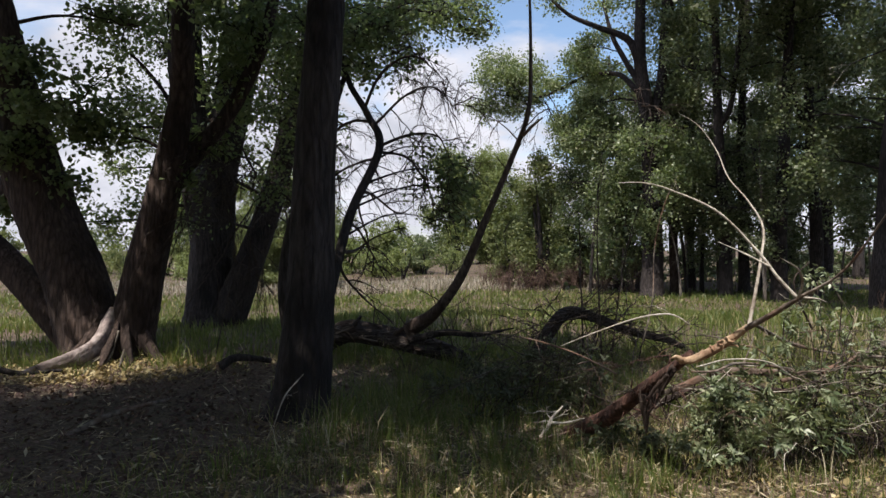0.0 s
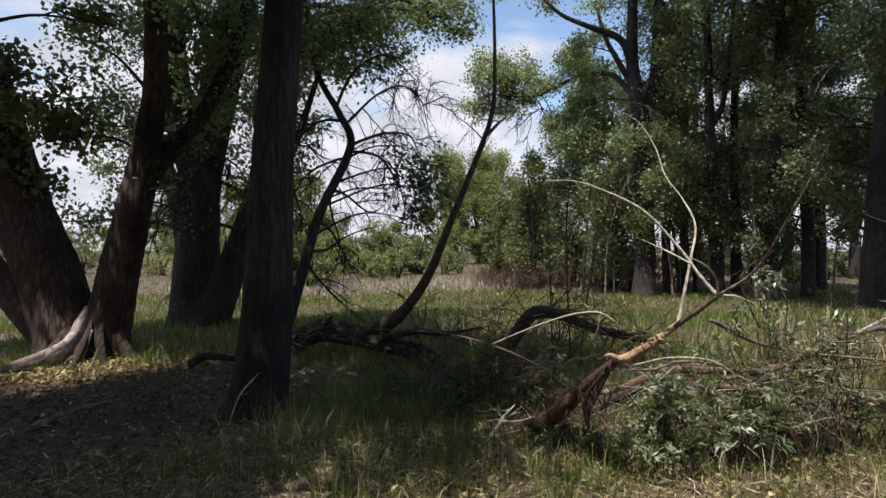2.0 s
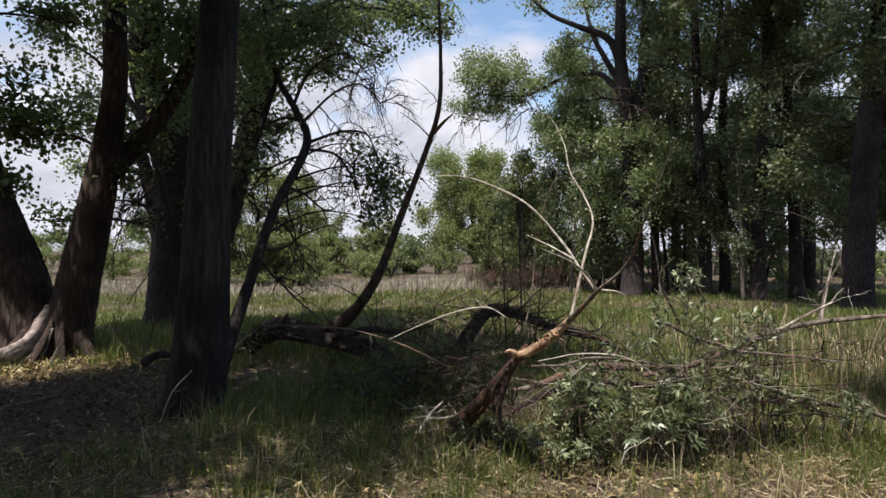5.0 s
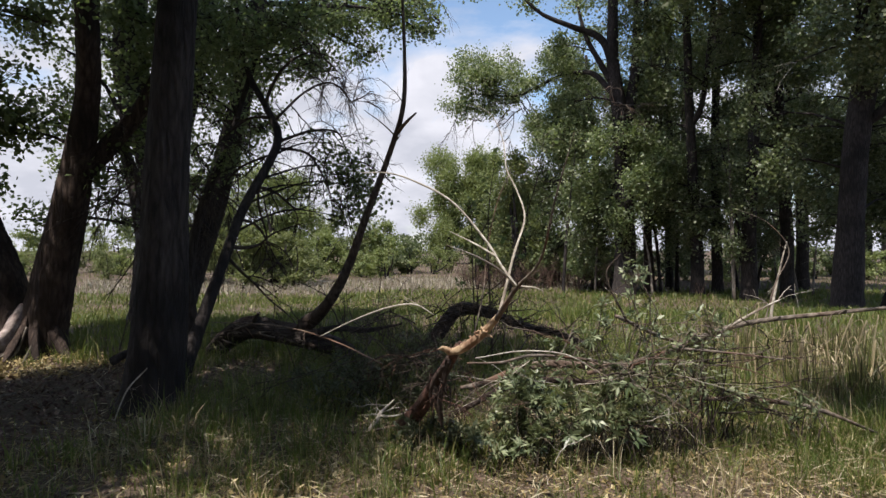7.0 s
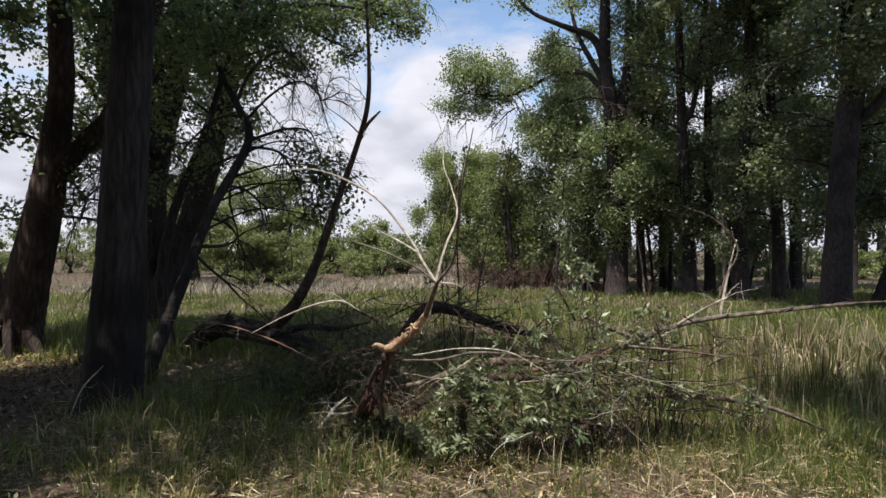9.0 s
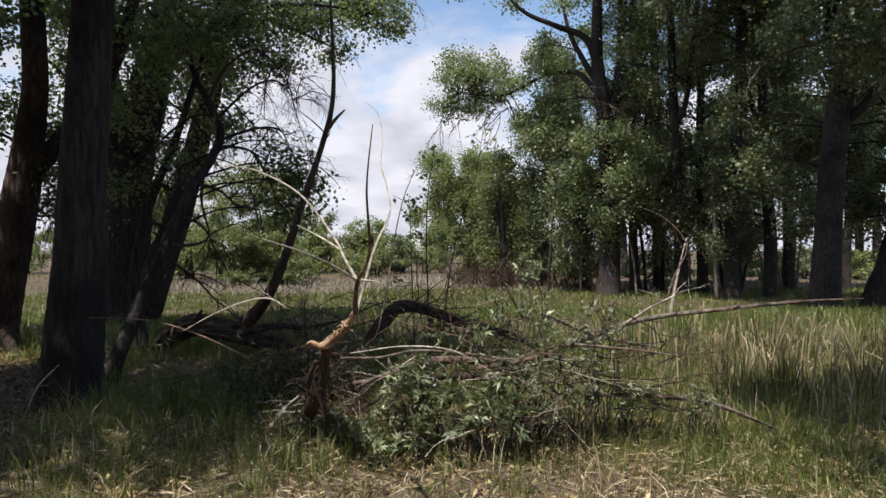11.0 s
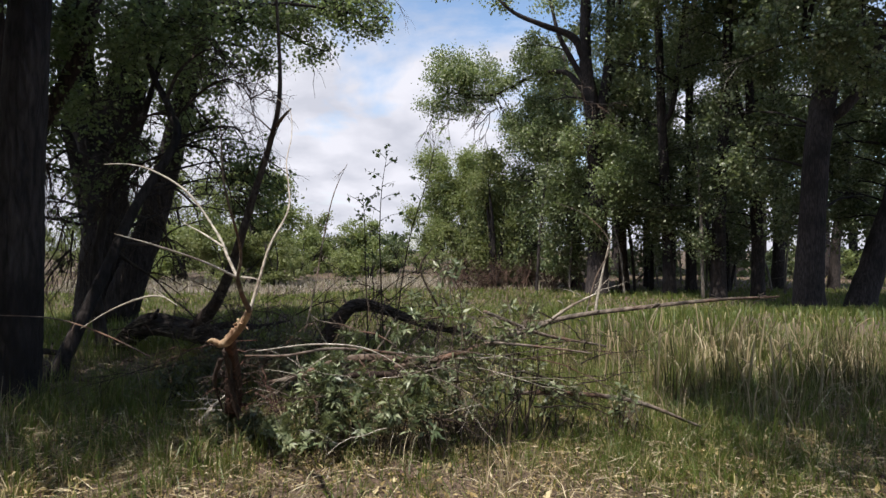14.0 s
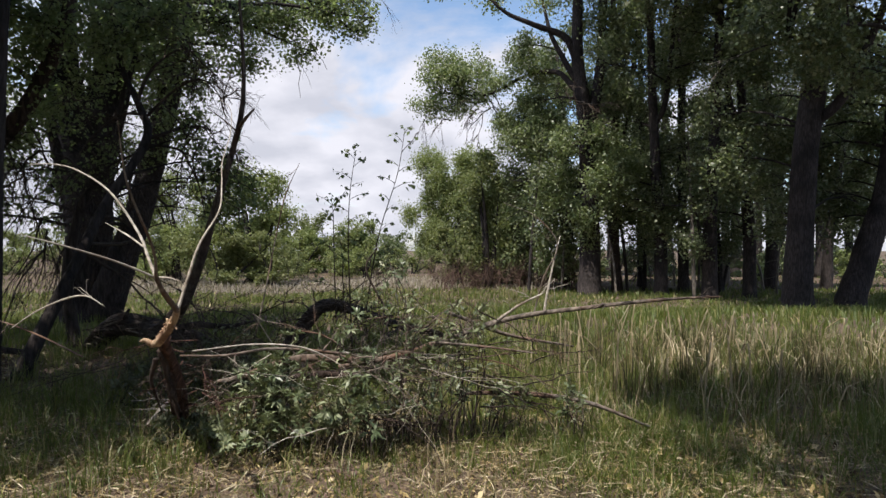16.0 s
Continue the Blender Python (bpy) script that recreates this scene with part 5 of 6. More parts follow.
# ---- silver-leaved brush and saplings ----
rng = np.random.default_rng(23)
def rosettes(bag, p, leaf, per, width):
    """Whorls of long leaves standing out from each shoot at its tip and at two joints below."""
    n = len(p)
    for where, share, size in ((6.98, 0.45, 0.9), (6.0, 0.33, 1.1), (4.9, 0.22, 1.0)):
        k = max(3, int(per * share))
        j = int(where)
        at = p[:, j] * (1 - (where - j)) + p[:, j + 1] * (where - j)
        axis = p[:, j + 1] - p[:, j]
        axis /= np.linalg.norm(axis, axis=1)[:, None] + 1e-9
        u = np.cross(axis, rng.normal(0, 1, (n, 3)))
        u /= np.linalg.norm(u, axis=1)[:, None] + 1e-9
        w = np.cross(axis, u)
        th = (np.arange(k) * 2.4)[None] + rng.normal(0, 0.35, (n, k))
        out = np.cos(th)[..., None] * u[:, None] + np.sin(th)[..., None] * w[:, None]
        lift = rng.uniform(0.15, 1.1, (n, k, 1)) * (1.3 if where > 6.5 else 0.7)
        a = out + axis[:, None] * lift
        a[..., 2] -= 0.12
        a /= np.linalg.norm(a, axis=2)[..., None]
        side = np.cross(a, axis[:, None] + rng.normal(0, 0.25, (n, k, 3)))
        side /= np.linalg.norm(side, axis=2)[..., None] + 1e-9
        s = (leaf * size * rng.uniform(0.65, 1.2, (n, k)))[..., None]
        base = at[:, None] + rng.normal(0, 0.004, (n, k, 3))
        mid = base + a * s * 0.45 + np.cross(side, a) * s * 0.06
        tip = base + a * s + np.array([0, 0, -0.10]) * s
        v = np.stack([base, mid + side * s * width / 2, tip, mid - side * s * width / 2], 2).reshape(-1, 3)
        bag.add(v, np.arange(4 * n * k).reshape(-1, 4))


def brush(name, label, centres, green, leaf, stems_each, per, category="bush", width=0.34, r=0.006):
    """Upright leafy shoots gathered in a clump."""
    first = centres[0][0]
    root = tagged(new(name), label, category)
    root.location = (first[0], first[1], 0)
    back = Matrix.Translation((first[0], first[1], 0)).inverted()
    wood, lv = Bag(), Bag()
    for c, size in centres:
        n = stems_each
        base = np.array([c[0], c[1], 0]) + rng.normal(0, 1, (n, 3)) * np.array([0.35 * size[0], 0.35 * size[1], 0])
        base[:, 2] = gz(base[:, 0], base[:, 1])
        tip = np.array(c) + in_ball(n, 0.5) * np.array(size)
        tip[:, 2] = np.maximum(tip[:, 2], 0.08)
        p = arcs(base, tip, 8, 0.10, 0.05)
        tubes(wood, p, np.linspace(r, r * 0.35, 8)[None] * np.ones((n, 1)), 4)
        if width < 0.3:
            rosettes(lv, p, leaf, per, width)
            continue
        m = rng.poisson(per, n)
        idx = np.repeat(np.arange(n), m)
        u = (rng.choice([0.5, 0.68, 0.84, 0.98], len(idx), p=[0.15, 0.2, 0.3, 0.35]) + rng.normal(0, 0.012, len(idx))).clip(0, 1) * 6.99
        k = u.astype(int)
        f = (u - k)[:, None]
        at = p[idx, k] * (1 - f) + p[idx, k + 1] * f + rng.normal(0, 0.006, (len(idx), 3))
        leaves(lv, at, leaf, width, -0.35)
    tagged(part("stalk", wood, TWIG, root), kind="stuff").matrix_parent_inverse = back
    tagged(part("foliage", lv, green, root), kind="stuff").matrix_parent_inverse = back
    return root


brush("silver_bush", "silvery green leafy bush growing through the fallen branches",
      [((1.82, 4.02, 0.49), (0.24, 0.25, 0.16)), ((2.04, 4.02, 0.49), (0.28, 0.25, 0.2)), ((2.36, 4.02, 0.49), (0.3, 0.25, 0.16)), ((1.96, 3.87, 0.24), (0.36, 0.2, 0.12)),
       ((2.43, 4.02, 0.27), (0.28, 0.2, 0.12)), ((1.68, 3.92, 0.21), (0.18, 0.2, 0.14)), ((2.65, 4.22, 0.60), (0.28, 0.2, 0.10)), ((1.82, 4.12, 0.60), (0.18, 0.2, 0.08)), ((2.80, 4.22, 0.39), (0.26, 0.2, 0.12)), ((2.51, 4.02, 0.40), (0.2, 0.2, 0.10)), ((2.18, 4.10, 0.40), (0.3, 0.22, 0.2)), ((1.75, 4.0, 0.38), (0.24, 0.2, 0.2)), ((2.05, 4.15, 0.22), (0.35, 0.2, 0.12))],
      LEAF_SILVER, 0.076, 9, 24, width=0.27, r=0.0035)
for c, size, k in (((1.73, 3.92, 0.60), (0.08, 0.1, 0.06), 4), ((1.97, 4.02, 0.78), (0.08, 0.1, 0.06), 4), ((2.23, 4.12, 0.80), (0.07, 0.1, 0.05), 4), ((2.48, 4.12, 0.62), (0.12, 0.1, 0.08), 5), ((1.90, 3.82, 0.32), (0.12, 0.1, 0.06), 5),
                   ((2.16, 3.92, 0.34), (0.12, 0.1, 0.08), 5), ((1.51, 3.82, 0.25), (0.08, 0.1, 0.06), 4), ((3.28, 4.42, 0.95), (0.10, 0.1, 0.06), 4), ((3.08, 4.42, 0.36), (0.10, 0.1, 0.06), 4), ((3.57, 4.42, 0.36), (0.12, 0.1, 0.05), 4),
                   ((2.39, 4.22, 1.00), (0.16, 0.1, 0.08), 5), ((2.78, 4.22, 0.85), (0.18, 0.1, 0.10), 6), ((1.83, 4.02, 0.32), (0.12, 0.1, 0.10), 5)):
    brush("silver_shoot", "pale silvery leafy shoot among the fallen branches", [(c, size)], LEAF_SILVER, 0.060, k, 28, "shoot", 0.27, 0.0035)
# brush whose leaf colour already carries the shade around the log
brush("shade_bush", "low leafy brush below the fallen log, its leaves coloured as in shade",
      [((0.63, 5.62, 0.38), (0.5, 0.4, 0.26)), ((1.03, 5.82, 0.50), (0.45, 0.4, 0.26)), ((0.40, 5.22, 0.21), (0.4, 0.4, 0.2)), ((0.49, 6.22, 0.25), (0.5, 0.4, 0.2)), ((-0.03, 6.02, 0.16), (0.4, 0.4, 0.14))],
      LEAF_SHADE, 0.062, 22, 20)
brush("shade_bush", "leafy weeds coloured as in shade beside the broken stem",
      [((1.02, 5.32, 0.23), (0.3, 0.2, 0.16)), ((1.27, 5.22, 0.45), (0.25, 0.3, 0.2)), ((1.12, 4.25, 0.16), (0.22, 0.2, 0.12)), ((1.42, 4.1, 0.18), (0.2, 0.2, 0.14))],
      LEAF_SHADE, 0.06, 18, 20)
brush("silver_sapling", "pale leafy shoot standing above the brush", [((2.60, 4.32, 1.29), (0.10, 0.08, 0.07)), ((2.70, 4.32, 1.26), (0.08, 0.08, 0.05))], LEAF_SILVER, 0.06, 5, 22)
brush("silver_sapling", "leafy sprig on the broken branch", [((3.12, 4.32, 0.86), (0.16, 0.12, 0.12)), ((2.88, 4.22, 0.75), (0.2, 0.12, 0.12))], LEAF_SILVER, 0.06, 9, 20)
brush("silver_sapling", "leafy sprig among the fallen sticks", [((3.90, 4.42, 0.34), (0.10, 0.08, 0.06)), ((3.37, 4.42, 0.38), (0.14, 0.08, 0.08))], LEAF_SILVER, 0.06, 6, 20)


def sapling(ctrl, sprigs, lo=0.35):
    """A thin upright stem with short side sprigs, each with a few round leaves."""
    root = tagged(new("dark_sapling"), "thin sapling with sparse small dark round leaves", "sapling", "meadow saplings")
    root.location = ctrl[0]
    back = Matrix.Translation(ctrl[0]).inverted()
    wood, lv = Bag(), Bag()
    p = tube(wood, ctrl, [0.012, 0.010, 0.007, 0.005, 0.003], 6, 40, 0.08, wander=0.01)
    for k in range(sprigs):
        i = int((lo + (1 - lo) * (k + rng.uniform(0, 1)) / sprigs) * 39)
        side = 1 if k % 2 else -1
        d = np.array([side * rng.uniform(0.4, 1.0), rng.normal(0, 0.5), rng.uniform(0.1, 0.8)])
        q = p[i] + d / np.linalg.norm(d) * rng.uniform(0.10, 0.30)
        tube(wood, [p[i], (p[i] + q) / 2 + (0, 0, 0.02), q], [0.004, 0.003, 0.002], 4, 6)
        m = rng.integers(4, 9)
        u = rng.uniform(0.35, 1.05, m)[:, None]
        leaves(lv, p[i] * (1 - u) + q * u + rng.normal(0, 0.018, (m, 3)), 0.062, 0.85, 0.5)
    leaves(lv, p[-1] + rng.normal(0, 0.035, (9, 3)), 0.06, 0.85, 0.5)
    part("stem", wood, TWIG, root, soft=True).matrix_parent_inverse = back
    tagged(part("foliage", lv, LEAF_DARK, root), kind="stuff").matrix_parent_inverse = back


sapling([(1.90, 7.3, -0.1), (1.86, 7.3, 0.9), (1.84, 7.3, 1.6), (1.86, 7.3, 2.1), (1.93, 7.3, 2.55)], 11)
sapling([(1.98, 7.3, -0.1), (2.06, 7.3, 0.8), (2.20, 7.3, 1.55), (2.42, 7.3, 2.25), (2.52, 7.3, 2.82)], 14)
sapling([(1.70, 7.4, -0.1), (1.68, 7.4, 0.7), (1.66, 7.4, 1.3), (1.64, 7.4, 1.75), (1.62, 7.4, 2.0)], 8)


# bare twigs: the crown of the fallen branches, and the drooping dead twigs of the crooked tree
def tangle(name, label, mat, starts, ways, length, r, levels, children, droop, spread=0.7, category="branch"):
    """A bare branch with all its forks, one thing for each start."""
    for s, w in zip(starts, ways):
        bag = Bag()
        spray(bag, [s], [w], length * rng.uniform(0.7, 1.2), r * rng.uniform(0.7, 1.2), levels, children, droop, spread)
        thing(name, bag, mat, label, category, "bare fallen twigs")


def around(points, n, jitter):
    p = np.array(points)[rng.integers(0, len(points), n)]
    return p + rng.normal(0, jitter, (n, 3))


n = 15
tangle("bare_branch", "tangled thin bare branch of the fallen crown", GREY, around([(2.64, 4.32, 0.58), (3.04, 4.32, 0.58), (3.36, 4.42, 0.48), (2.27, 4.12, 0.58)], n, 0.12),
       rng.normal((0.5, -0.2, 0.15), (0.7, 0.5, 0.25), (n, 3)), 0.75, 0.006, 3, 4, 0.15)
n = 16
tangle("bare_branch", "dark bare twigs crossing under the fallen log", TWIG, around([(0.56, 5.42, 0.36), (0.91, 5.02, 0.35), (0.19, 6.22, 0.38), (1.08, 5.22, 0.45)], n, 0.2),
       rng.normal((0.3, -0.1, 0.25), (0.8, 0.5, 0.25), (n, 3)), 0.8, 0.006, 3, 4, 0.12)
n = 22
tangle("bare_branch", "tangled dark bare branch behind the broken stem", TWIG, around([(1.22, 6.22, 0.46), (1.60, 6.62, 0.46), (1.94, 6.82, 0.50), (1.08, 5.62, 0.45)], n, 0.2),
       rng.normal((0.0, -0.1, 0.5), (0.7, 0.5, 0.3), (n, 3)), 0.9, 0.008, 3, 4, 0.10)
n = 12
tangle("bare_branch", "frayed reddish twigs at the foot of the broken stem", SPLINTER, around([(1.26, 4.62, 0.16), (1.29, 4.32, 0.38), (1.32, 3.92, 0.62)], n, 0.08),
       rng.normal((0.0, -0.2, -0.1), (0.8, 0.5, 0.4), (n, 3)), 0.4, 0.005, 3, 4, 0.25)
n = 14
tangle("bare_branch", "long pale bare twig lying across the brush", DEAD, around([(1.73, 4.02, 0.68), (2.14, 4.22, 0.60), (2.76, 4.32, 0.58), (3.16, 4.32, 0.54), (2.42, 4.12, 0.35)], n, 0.12),
       rng.normal((0.2, -0.1, 0.05), (1.0, 0.3, 0.2), (n, 3)), 0.8, 0.0042, 2, 3, 0.12, 0.5)
n = 22
tangle("bare_branch", "reddish bare branch lying in the grass", BARK_RED, around([(2.88, 4.32, 0.38), (3.28, 4.42, 0.36), (3.67, 4.52, 0.38), (3.12, 4.32, 0.54), (2.65, 4.12, 0.39)], n, 0.12),
       rng.normal((0.6, 0, 0.1), (0.6, 0.4, 0.2), (n, 3)), 0.7, 0.006, 3, 3, 0.12)
n = 12
tangle("bare_branch", "dark bare twig standing in the meadow grass", TWIG, around([(-0.01, 7.22, 0.35), (0.55, 7.02, 0.44), (0.92, 7.22, 0.48), (-1.29, 8.22, 0.51)], n, 0.25),
       rng.normal((0.1, 0, 0.7), (0.6, 0.4, 0.3), (n, 3)), 0.9, 0.008, 3, 3, 0.15)
# main boughs of the crooked tree's dead crown, each with its own fan of twigs
FAN = [
    [(-0.78, 8.12, 2.72), (-0.45, 8.00, 2.62), (-0.22, 7.92, 2.28), (-0.12, 7.90, 1.85)],
    [(-0.74, 8.12, 2.80), (-0.40, 8.05, 3.00), (-0.05, 7.95, 2.85), (0.15, 7.90, 2.50)],
    [(-0.90, 8.12, 3.08), (-0.55, 8.00, 3.45), (-0.15, 7.90, 3.50), (0.20, 7.85, 3.20)],
    [(-1.05, 8.12, 3.34), (-0.75, 8.05, 3.75), (-0.35, 7.95, 3.85), (0.05, 7.90, 3.62)],
    [(-1.14, 8.12, 2.20), (-0.88, 8.02, 2.16), (-0.60, 7.92, 2.02), (-0.34, 7.90, 2.08)],
    [(-1.32, 8.12, 1.76), (-1.05, 7.98, 1.66), (-0.86, 7.92, 1.42), (-0.70, 7.90, 1.02)],
    [(-1.46, 8.12, 1.46), (-1.15, 8.00, 1.52), (-0.85, 7.90, 1.60), (-0.48, 7.85, 1.76)],
    [(-0.86, 8.12, 2.60), (-1.15, 8.00, 2.62), (-1.45, 7.95, 2.48), (-1.62, 7.90, 2.10)],
    [(-0.96, 8.12, 3.16), (-1.28, 8.00, 3.10), (-1.58, 7.95, 2.86), (-1.80, 7.90, 2.44)],
    [(-1.00, 8.12, 2.38), (-1.05, 7.95, 2.05), (-1.00, 7.90, 1.60), (-1.06, 7.88, 1.12)],
    [(-1.50, 8.12, 1.36), (-1.20, 7.95, 1.05), (-0.95, 7.90, 0.74), (-0.62, 7.85, 0.50)],
]
crook_path = spline(CROOK, 60)
for ctrl in FAN:
    bag = Bag()
    foot = crook_path[np.argmin(np.abs(crook_path[:, 2] - ctrl[0][2]))]
    ctrl = [tuple(foot)] + ctrl[1:]
    p = tube(bag, ctrl, [0.023, 0.017, 0.011, 0.004], 6, 22, 0.12, wander=0.09)
    low = ctrl[0][2] < 2.45
    m = 4 if low else 11
    at = p[rng.integers(3, 21, m)]
    way = rng.normal((0.25, -0.1, 0.05), (0.75, 0.5, 0.7), (m, 3))
    spray(bag, at, way, 0.45 if low else 0.62, 0.0105, 3, 3 if low else 5, 0.35, 0.8)
    thing("dead_bough", bag, TWIG, "drooping dead bough with a fan of fine bare twigs", "branch", "bare fallen twigs")
n = 5
tangle("dead_bough", "thin dead bough hanging from the canopy edge", TWIG, around([(0.03, 16.62, 8.84), (0.47, 17.02, 9.02), (0.85, 17.42, 9.04), (-0.74, 16.62, 7.30)], n, 0.15),
       rng.normal((0.5, -0.1, -0.4), (0.5, 0.4, 0.3), (n, 3)), 1.3, 0.014, 3, 3, 0.5, 0.9)
n = 9
tangle("dead_bough", "dead twigs under the leafy limb of the tall cottonwood", TWIG, around([(2.24, 33.02, 8.50), (3.46, 33.02, 8.65), (4.99, 33.02, 8.81), (5.61, 33.02, 9.27)], n, 0.2),
       rng.normal((-0.4, -0.1, -0.6), (0.5, 0.4, 0.3), (n, 3)), 1.7, 0.035, 3, 5, 0.3, 0.5)
n = 10
tangle("dead_bough", "grey dead twigs about the tall cottonwood's fork", GREY, around([(9.59, 28.42, 6.98), (9.99, 28.42, 7.77), (9.20, 28.42, 8.03)], n, 0.3),
       rng.normal((0.0, -0.5, 0.0), (0.9, 0.3, 0.4), (n, 3)), 1.6, 0.03, 3, 4, 0.3, 0.6)
tangle("dead_bough", "bleached broken twig hanging from the bough", DEAD, [(9.95, 14.9, 6.0)] * 3, [(-1.0, 0, -0.25), (-0.8, 0, 0.15), (-0.5, 0, -0.5)], 0.8, 0.007, 2, 3, 0.25, 0.4)
n = 32
tangle("dead_bough", "drooping dead bough with fine bare twigs", TWIG, around([(-2.74, 9.02, 3.06), (-2.49, 9.02, 2.56), (-3.24, 9.02, 2.31), (-3.08, 9.02, 2.31), (-2.91, 9.02, 1.85), (-3.41, 9.02, 2.73), (-3.83, 9.02, 2.98)], n, 0.25),
       rng.normal((0.2, -0.1, -0.1), (0.7, 0.5, 0.4), (n, 3)), 1.2, 0.014, 3, 6, 0.5, 0.6)


# ---- grass, reeds and litter ----
rng = np.random.default_rng(5)
def field(n, y0, y1, power=1.0, pad=2.5, x0=-0.78, x1=0.78):
    """Random places over the strip of ground between two distances."""
    y = y0 + (y1 - y0) * rng.uniform(0, 1, n) ** power
    x = rng.uniform(x0 * np.abs(y) - pad + 0.2, x1 * np.abs(y) + pad + 3.2, n)
    return x, y


def clumpy(x, y, scale, cut, seed):
    k = lumps(x, y, scale, seed) + rng.normal(0, 0.25, len(x)) > cut
    return x[k], y[k]


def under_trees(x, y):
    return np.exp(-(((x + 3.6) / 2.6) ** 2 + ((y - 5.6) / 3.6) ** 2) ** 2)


def bare(x, y):
    """Where leaf litter keeps the grass thin: under the near trees, and along the path."""
    a = 1.25 * np.exp(-(((x + 3.6) / 2.7) ** 2 + ((y - 5.7) / 3.1) ** 2) ** 2)
    return np.maximum(a, smooth(4.4, 3.3, y) * (0.42 + 0.25 * smooth(0.5, 2.0, x) + 0.3 * lumps(x, y, 1.3, 4)))


bag = Bag()
x, y = field(4600, 2.4, 9.0, 0.85)
k = rng.uniform(0, 1, len(x)) > bare(x, y)
x, y = clumpy(x[k], y[k], 1.6, -0.4, 1.0)
tufts(bag, x, y, 20, rng.uniform(0.10, 0.42, len(x)) * (0.5 + 0.5 * smooth(3.2, 5.5, y)), 0.0075, 0.7, 0.05)
x, y = field(42000, -3.0, 9.0, 0.75)
k = rng.uniform(0, 1, len(x)) > 0.9 * bare(x, y)
x, y = x[k], y[k]
blades(bag, x, y, rng.uniform(0.04, 0.24, len(x)), rng.uniform(0.004, 0.008, len(x)), 0.9)
x, y = field(14000, 2.9, 4.8, 0.9)
k = rng.uniform(0, 1, len(x)) > under_trees(x, y)
x, y = clumpy(x[k], y[k], 2.6, -0.2, 9.0)
blades(bag, x, y, rng.uniform(0.03, 0.12, len(x)), rng.uniform(0.003, 0.006, len(x)), 1.0)
# lusher patches by the path
x, y = rng.normal(4.6, 0.6, 230), rng.normal(4.3, 0.45, 230)
tufts(bag, x, y, 12, rng.uniform(0.06, 0.24, 230), 0.007, 0.6, 0.05)
x, y = rng.normal(3.75, 0.5, 260), rng.normal(3.95, 0.30, 260)
tufts(bag, x, y, 12, rng.uniform(0.05, 0.20, 260), 0.006, 0.7, 0.06)
x, y = rng.normal(0.75, 0.5, 170), rng.normal(4.1, 0.5, 170)
x, y = clumpy(x, y, 2.0, -0.1, 2.0)
tufts(bag, x, y, 13, rng.uniform(0.14, 0.42, len(x)), 0.007, 0.55, 0.05)
straw_bag = Bag()
x, y = rng.uniform(-1.2, 6.0, 420), rng.uniform(3.2, 5.6, 420)
x, y = clumpy(x, y, 1.9, 0.0, 15.0)
tufts(straw_bag, x, y, 9, rng.uniform(0.12, 0.42, len(x)), 0.005, 0.6, 0.06)
thing("dry_grass", straw_bag, STRAW, "thin straw-coloured dry grass tufts by the path", "grass", kind="stuff")
thing("grass", bag, GRASS, "tall tangled green grass around the fallen wood", "grass", kind="stuff")
bag = Bag()
x, y = field(4600, 8.5, 30.0, 0.8)
x, y = clumpy(x, y, 0.7, -0.55, 3.0)
tufts(bag, x, y, 14, rng.uniform(0.18, 0.5, len(x)) * (1 - 0.5 * smooth(10, 18, y)), 0.020, 0.55, 0.16)
x, y = field(26000, 8.5, 32.0, 0.8)
blades(bag, x, y, rng.uniform(0.08, 0.28, len(x)), rng.uniform(0.014, 0.03, len(x)) * (y / 14), 0.6)
thing("meadow_grass", bag, GRASS, "green meadow grass in sun and tree shade", "grass", kind="stuff")
bag = Bag()
x, y = field(17000, 32.0, 46.0, 0.9, x0=-0.5, x1=0.10)
blades(bag, x, y, rng.uniform(0.2, 0.6, len(x)) * (0.6 + 0.4 * lumps(x, y, 0.5, 2)) * rng.choice([0.8, 1.5], len(x), p=[0.85, 0.15]), rng.uniform(0.025, 0.045, len(x)), 0.25)
thing("reed_bed", bag, REED, "pale dry reed bed across the far side of the meadow", "reeds", kind="stuff")
bag = Bag()
x, y = field(16000, 26.0, 110.0, 1.8, x0=-0.8, x1=0.9)
blades(bag, x, y, rng.uniform(0.12, 0.35, len(x)), rng.uniform(0.03, 0.06, len(x)), 0.4)
thing("distant_grass", bag, GRASS, "distant rough grass beyond the trees", "grass", kind="stuff")
# cattails at the right
bag, green_bag, dark_bag = Bag(), Bag(), Bag()
n = 5600
x, y = rng.uniform(3.9, 11.5, n), rng.uniform(4.9, 8.6, n)
k = lumps(x, y, 1.2, 6) + rng.normal(0, 0.35, n) + 0.5 * smooth(4.2, 6.0, x) > 0.12
x, y = x[k], y[k]
blades(bag, x, y, rng.uniform(0.08, 0.50, len(x)), rng.uniform(0.005, 0.017, len(x)), 0.75)
thing("dry_cattails", bag, STRAW, "straw-coloured dead cattail stalks bent over in grass", "reeds", kind="stuff")
n = 620
x, y = rng.uniform(3.2, 11.5, n), rng.uniform(4.4, 8.9, n)
x, y = clumpy(x, y, 1.4, -0.3, 8.0)
tufts(green_bag, x, y, 17, rng.uniform(0.12, 0.46, len(x)), 0.009, 0.5, 0.07)
thing("green_cattails", green_bag, GRASS, "green cattail blades among dry stalks", "reeds", kind="stuff")
x, y = rng.uniform(4.2, 11.5, 130), rng.uniform(5.4, 8.2, 130)
tufts(dark_bag, x, y, 22, rng.uniform(0.26, 0.62, 130), 0.013, 0.18, 0.05)
thing("dark_cattails", dark_bag, SEDGE, "dark brown-green upright cattail clumps", "reeds", kind="stuff")
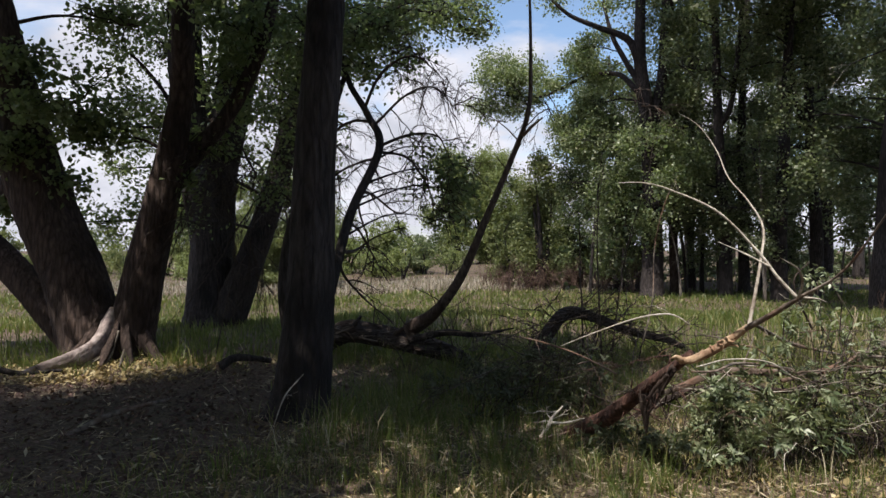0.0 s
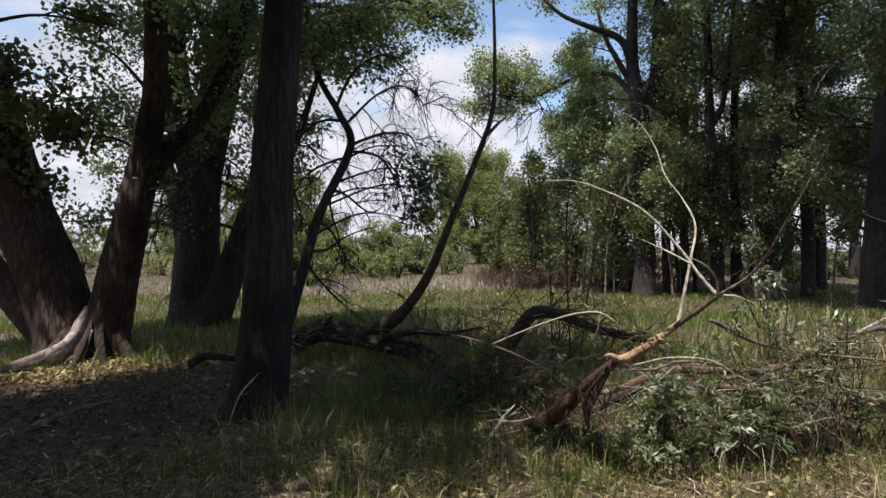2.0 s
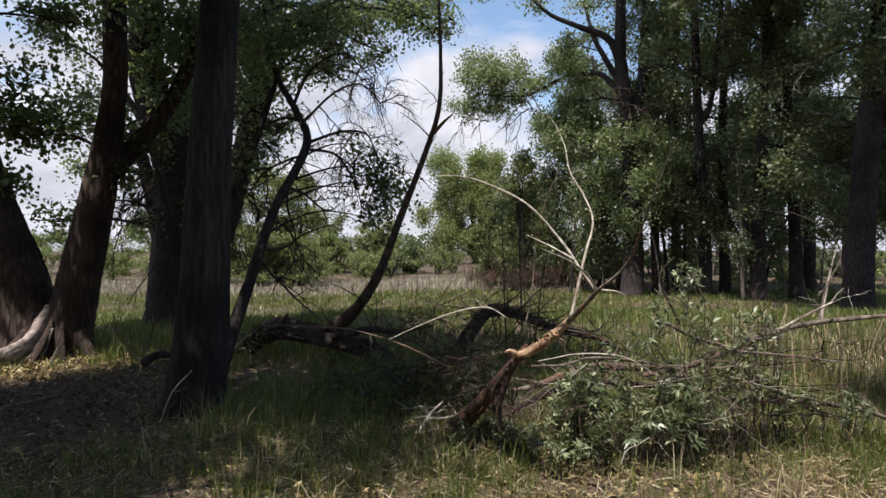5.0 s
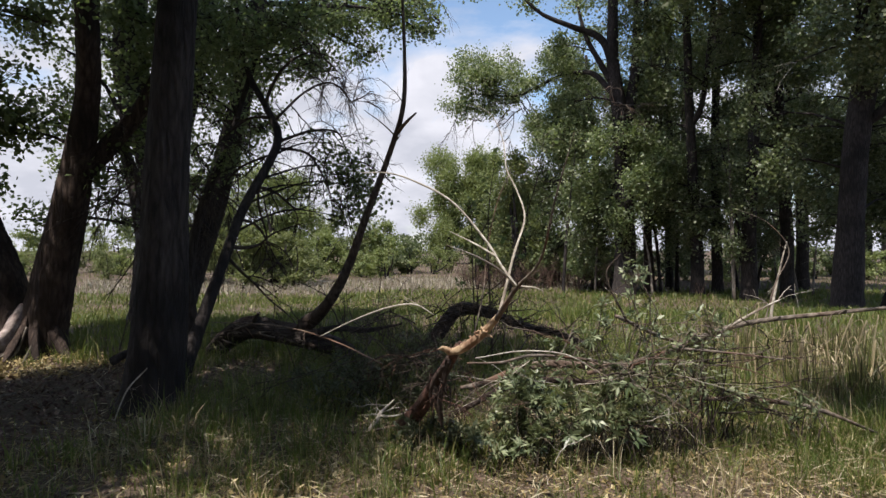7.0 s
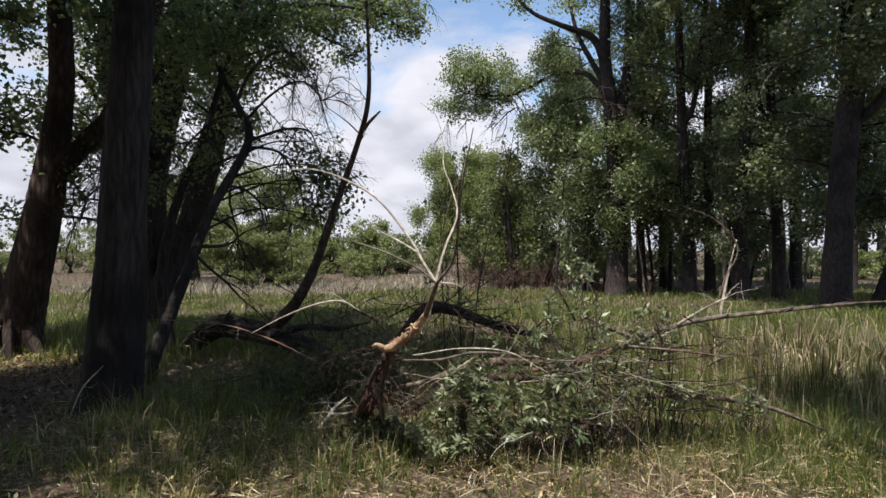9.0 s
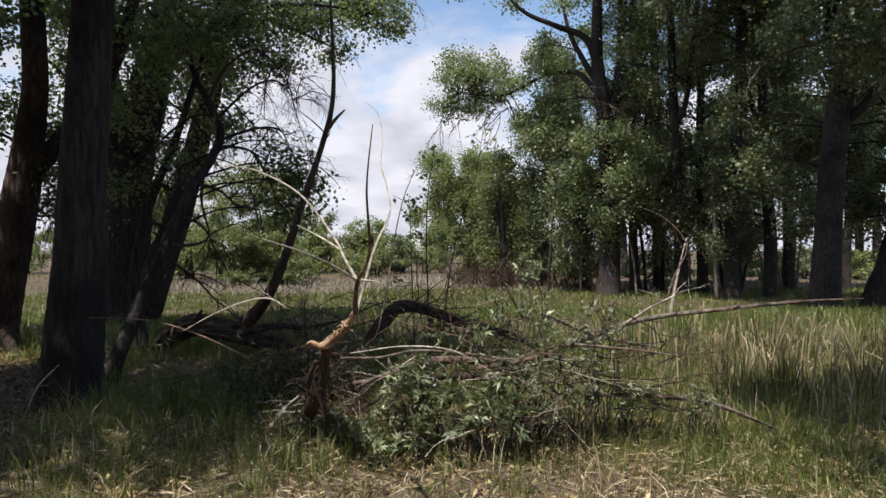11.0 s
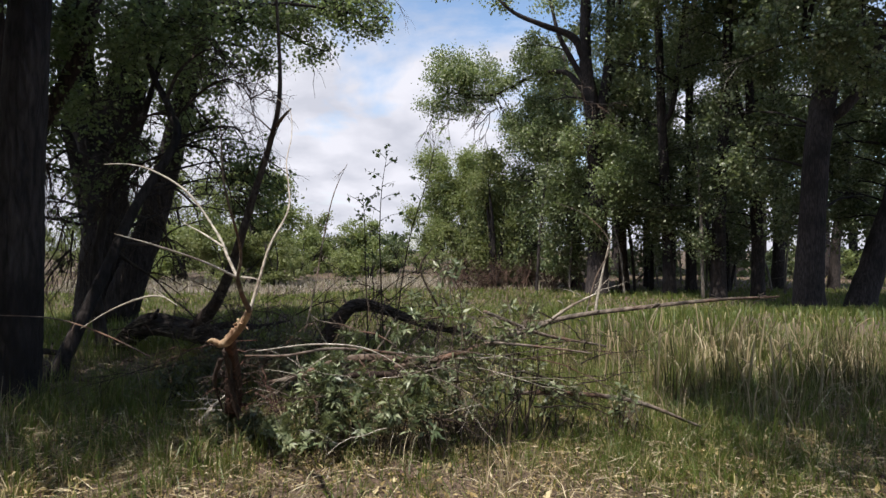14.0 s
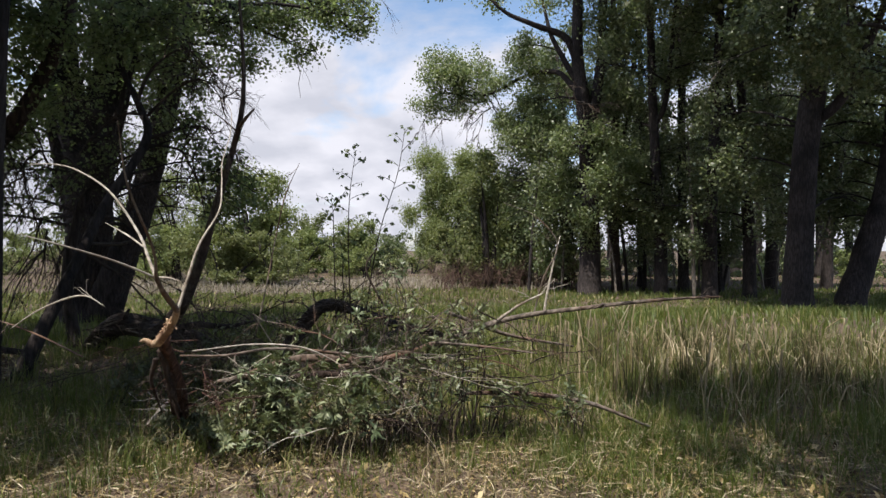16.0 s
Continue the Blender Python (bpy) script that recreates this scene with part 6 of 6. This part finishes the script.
for k in range(120):
    x, y = rng.uniform(4.0, 10.5), rng.uniform(5.2, 8.6)
    g = float(gz(x, y))
    h = rng.uniform(0.25, 0.7)
    dx, dy = rng.normal(0, 0.16, 2) * h
    bag = Bag()
    bend = [(x, y, g - 0.03), (x + dx * 0.5, y + dy * 0.5, g + h * 0.55), (x + dx, y + dy, g + h)]
    if k % 3 == 0:
        bend.append((x + dx + rng.normal(0, 0.12), y + dy + rng.normal(0, 0.12), g + h * rng.uniform(0.6, 0.85)))
    tube(bag, bend, [0.009, 0.008, 0.007] + [0.004] * (len(bend) - 3), 5, 9, 0.1)
    thing("cattail_stalk", bag, STRAW, "dead straw-coloured cattail stalk standing in the grass", "reed", "cattail stalks")
# litter
def flat_pieces(bag, x, y, length, width, lift=0.03, tilt=0.25):
    at = np.stack([x, y, gz(x, y) + rng.uniform(0.0, lift, len(x))], -1)
    n = len(at)
    s = length[:, None]
    th = rng.uniform(0, 6.28, n)
    a = np.stack([np.cos(th), np.sin(th), rng.normal(0, tilt, n)], -1)
    b = np.stack([-np.sin(th), np.cos(th), rng.normal(0, tilt * 1.6, n)], -1)
    v = np.stack([at - a * s, at + b * width[:, None] + (0, 0, 0.004), at + a * s, at - b * width[:, None]], 1)
    bag.add(v.reshape(-1, 3), np.arange(4 * n).reshape(-1, 4))


# the darkened litter lies mostly under the near trees, where shade is deep
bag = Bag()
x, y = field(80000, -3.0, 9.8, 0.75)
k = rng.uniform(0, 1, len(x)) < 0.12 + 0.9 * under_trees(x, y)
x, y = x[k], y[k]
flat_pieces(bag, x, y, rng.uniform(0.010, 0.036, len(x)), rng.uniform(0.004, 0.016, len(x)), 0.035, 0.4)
thing("leaf_litter", bag, LITTER, "brown leaf litter under the trees, darkened as in deep shade", "litter", kind="stuff")
bag = Bag()
x, y = field(110000, -3.0, 8.5, 0.75)
k = rng.uniform(0, 1, len(x)) > 0.95 * under_trees(x, y) + 0.5 * smooth(4.5, 6.0, y)
x, y = clumpy(x[k], y[k], 2.3, -0.35, 5.0)
flat_pieces(bag, x, y, rng.uniform(0.005, 0.024, len(x)) * rng.uniform(0.5, 1.4, len(x)), rng.uniform(0.0014, 0.005, len(x)), 0.05, 0.55)
x, y = field(40000, 2.6, 5.0, 0.9)
k = rng.uniform(0, 1, len(x)) > under_trees(x, y)
x, y = clumpy(x[k], y[k], 4.2, 0.15, 7.0)
flat_pieces(bag, x, y, rng.uniform(0.005, 0.016, len(x)), rng.uniform(0.002, 0.006, len(x)), 0.04, 0.6)
x, y = rng.normal(-4.6, 0.9, 2600), rng.uniform(7.2, 9.0, 2600)
flat_pieces(bag, x, y, rng.uniform(0.015, 0.045, len(x)), rng.uniform(0.006, 0.016, len(x)), 0.06, 0.5)
# larger pale dead leaves in drifts along the path
x, y = field(9000, 2.5, 5.2, 0.9)
k = rng.uniform(0, 1, len(x)) > under_trees(x, y)
x, y = clumpy(x[k], y[k], 2.9, 0.05, 12.0)
flat_pieces(bag, x, y, rng.uniform(0.012, 0.034, len(x)), rng.uniform(0.006, 0.016, len(x)), 0.05, 0.5)
thing("thatch", bag, THATCH, "pale dry grass thatch and leaf bits along the path", "litter", kind="stuff")
bag = Bag()
x, y = field(22000, -2.5, 8.0, 0.8)
k = rng.uniform(0, 1, len(x)) > 0.85 * under_trees(x, y)
x, y = x[k], y[k]
flat_pieces(bag, x, y, rng.uniform(0.03, 0.11, len(x)), rng.uniform(0.0012, 0.003, len(x)), 0.06, 0.3)
x, y = field(16000, 2.6, 4.9, 0.9)
k = rng.uniform(0, 1, len(x)) > under_trees(x, y)
x, y = clumpy(x[k], y[k], 1.7, -0.3, 19.0)
flat_pieces(bag, x, y, rng.uniform(0.02, 0.07, len(x)), rng.uniform(0.0012, 0.0026, len(x)), 0.07, 0.35)
thing("straw_litter", bag, STRAW, "thin dry grass straws lying on the ground", "litter", kind="stuff")
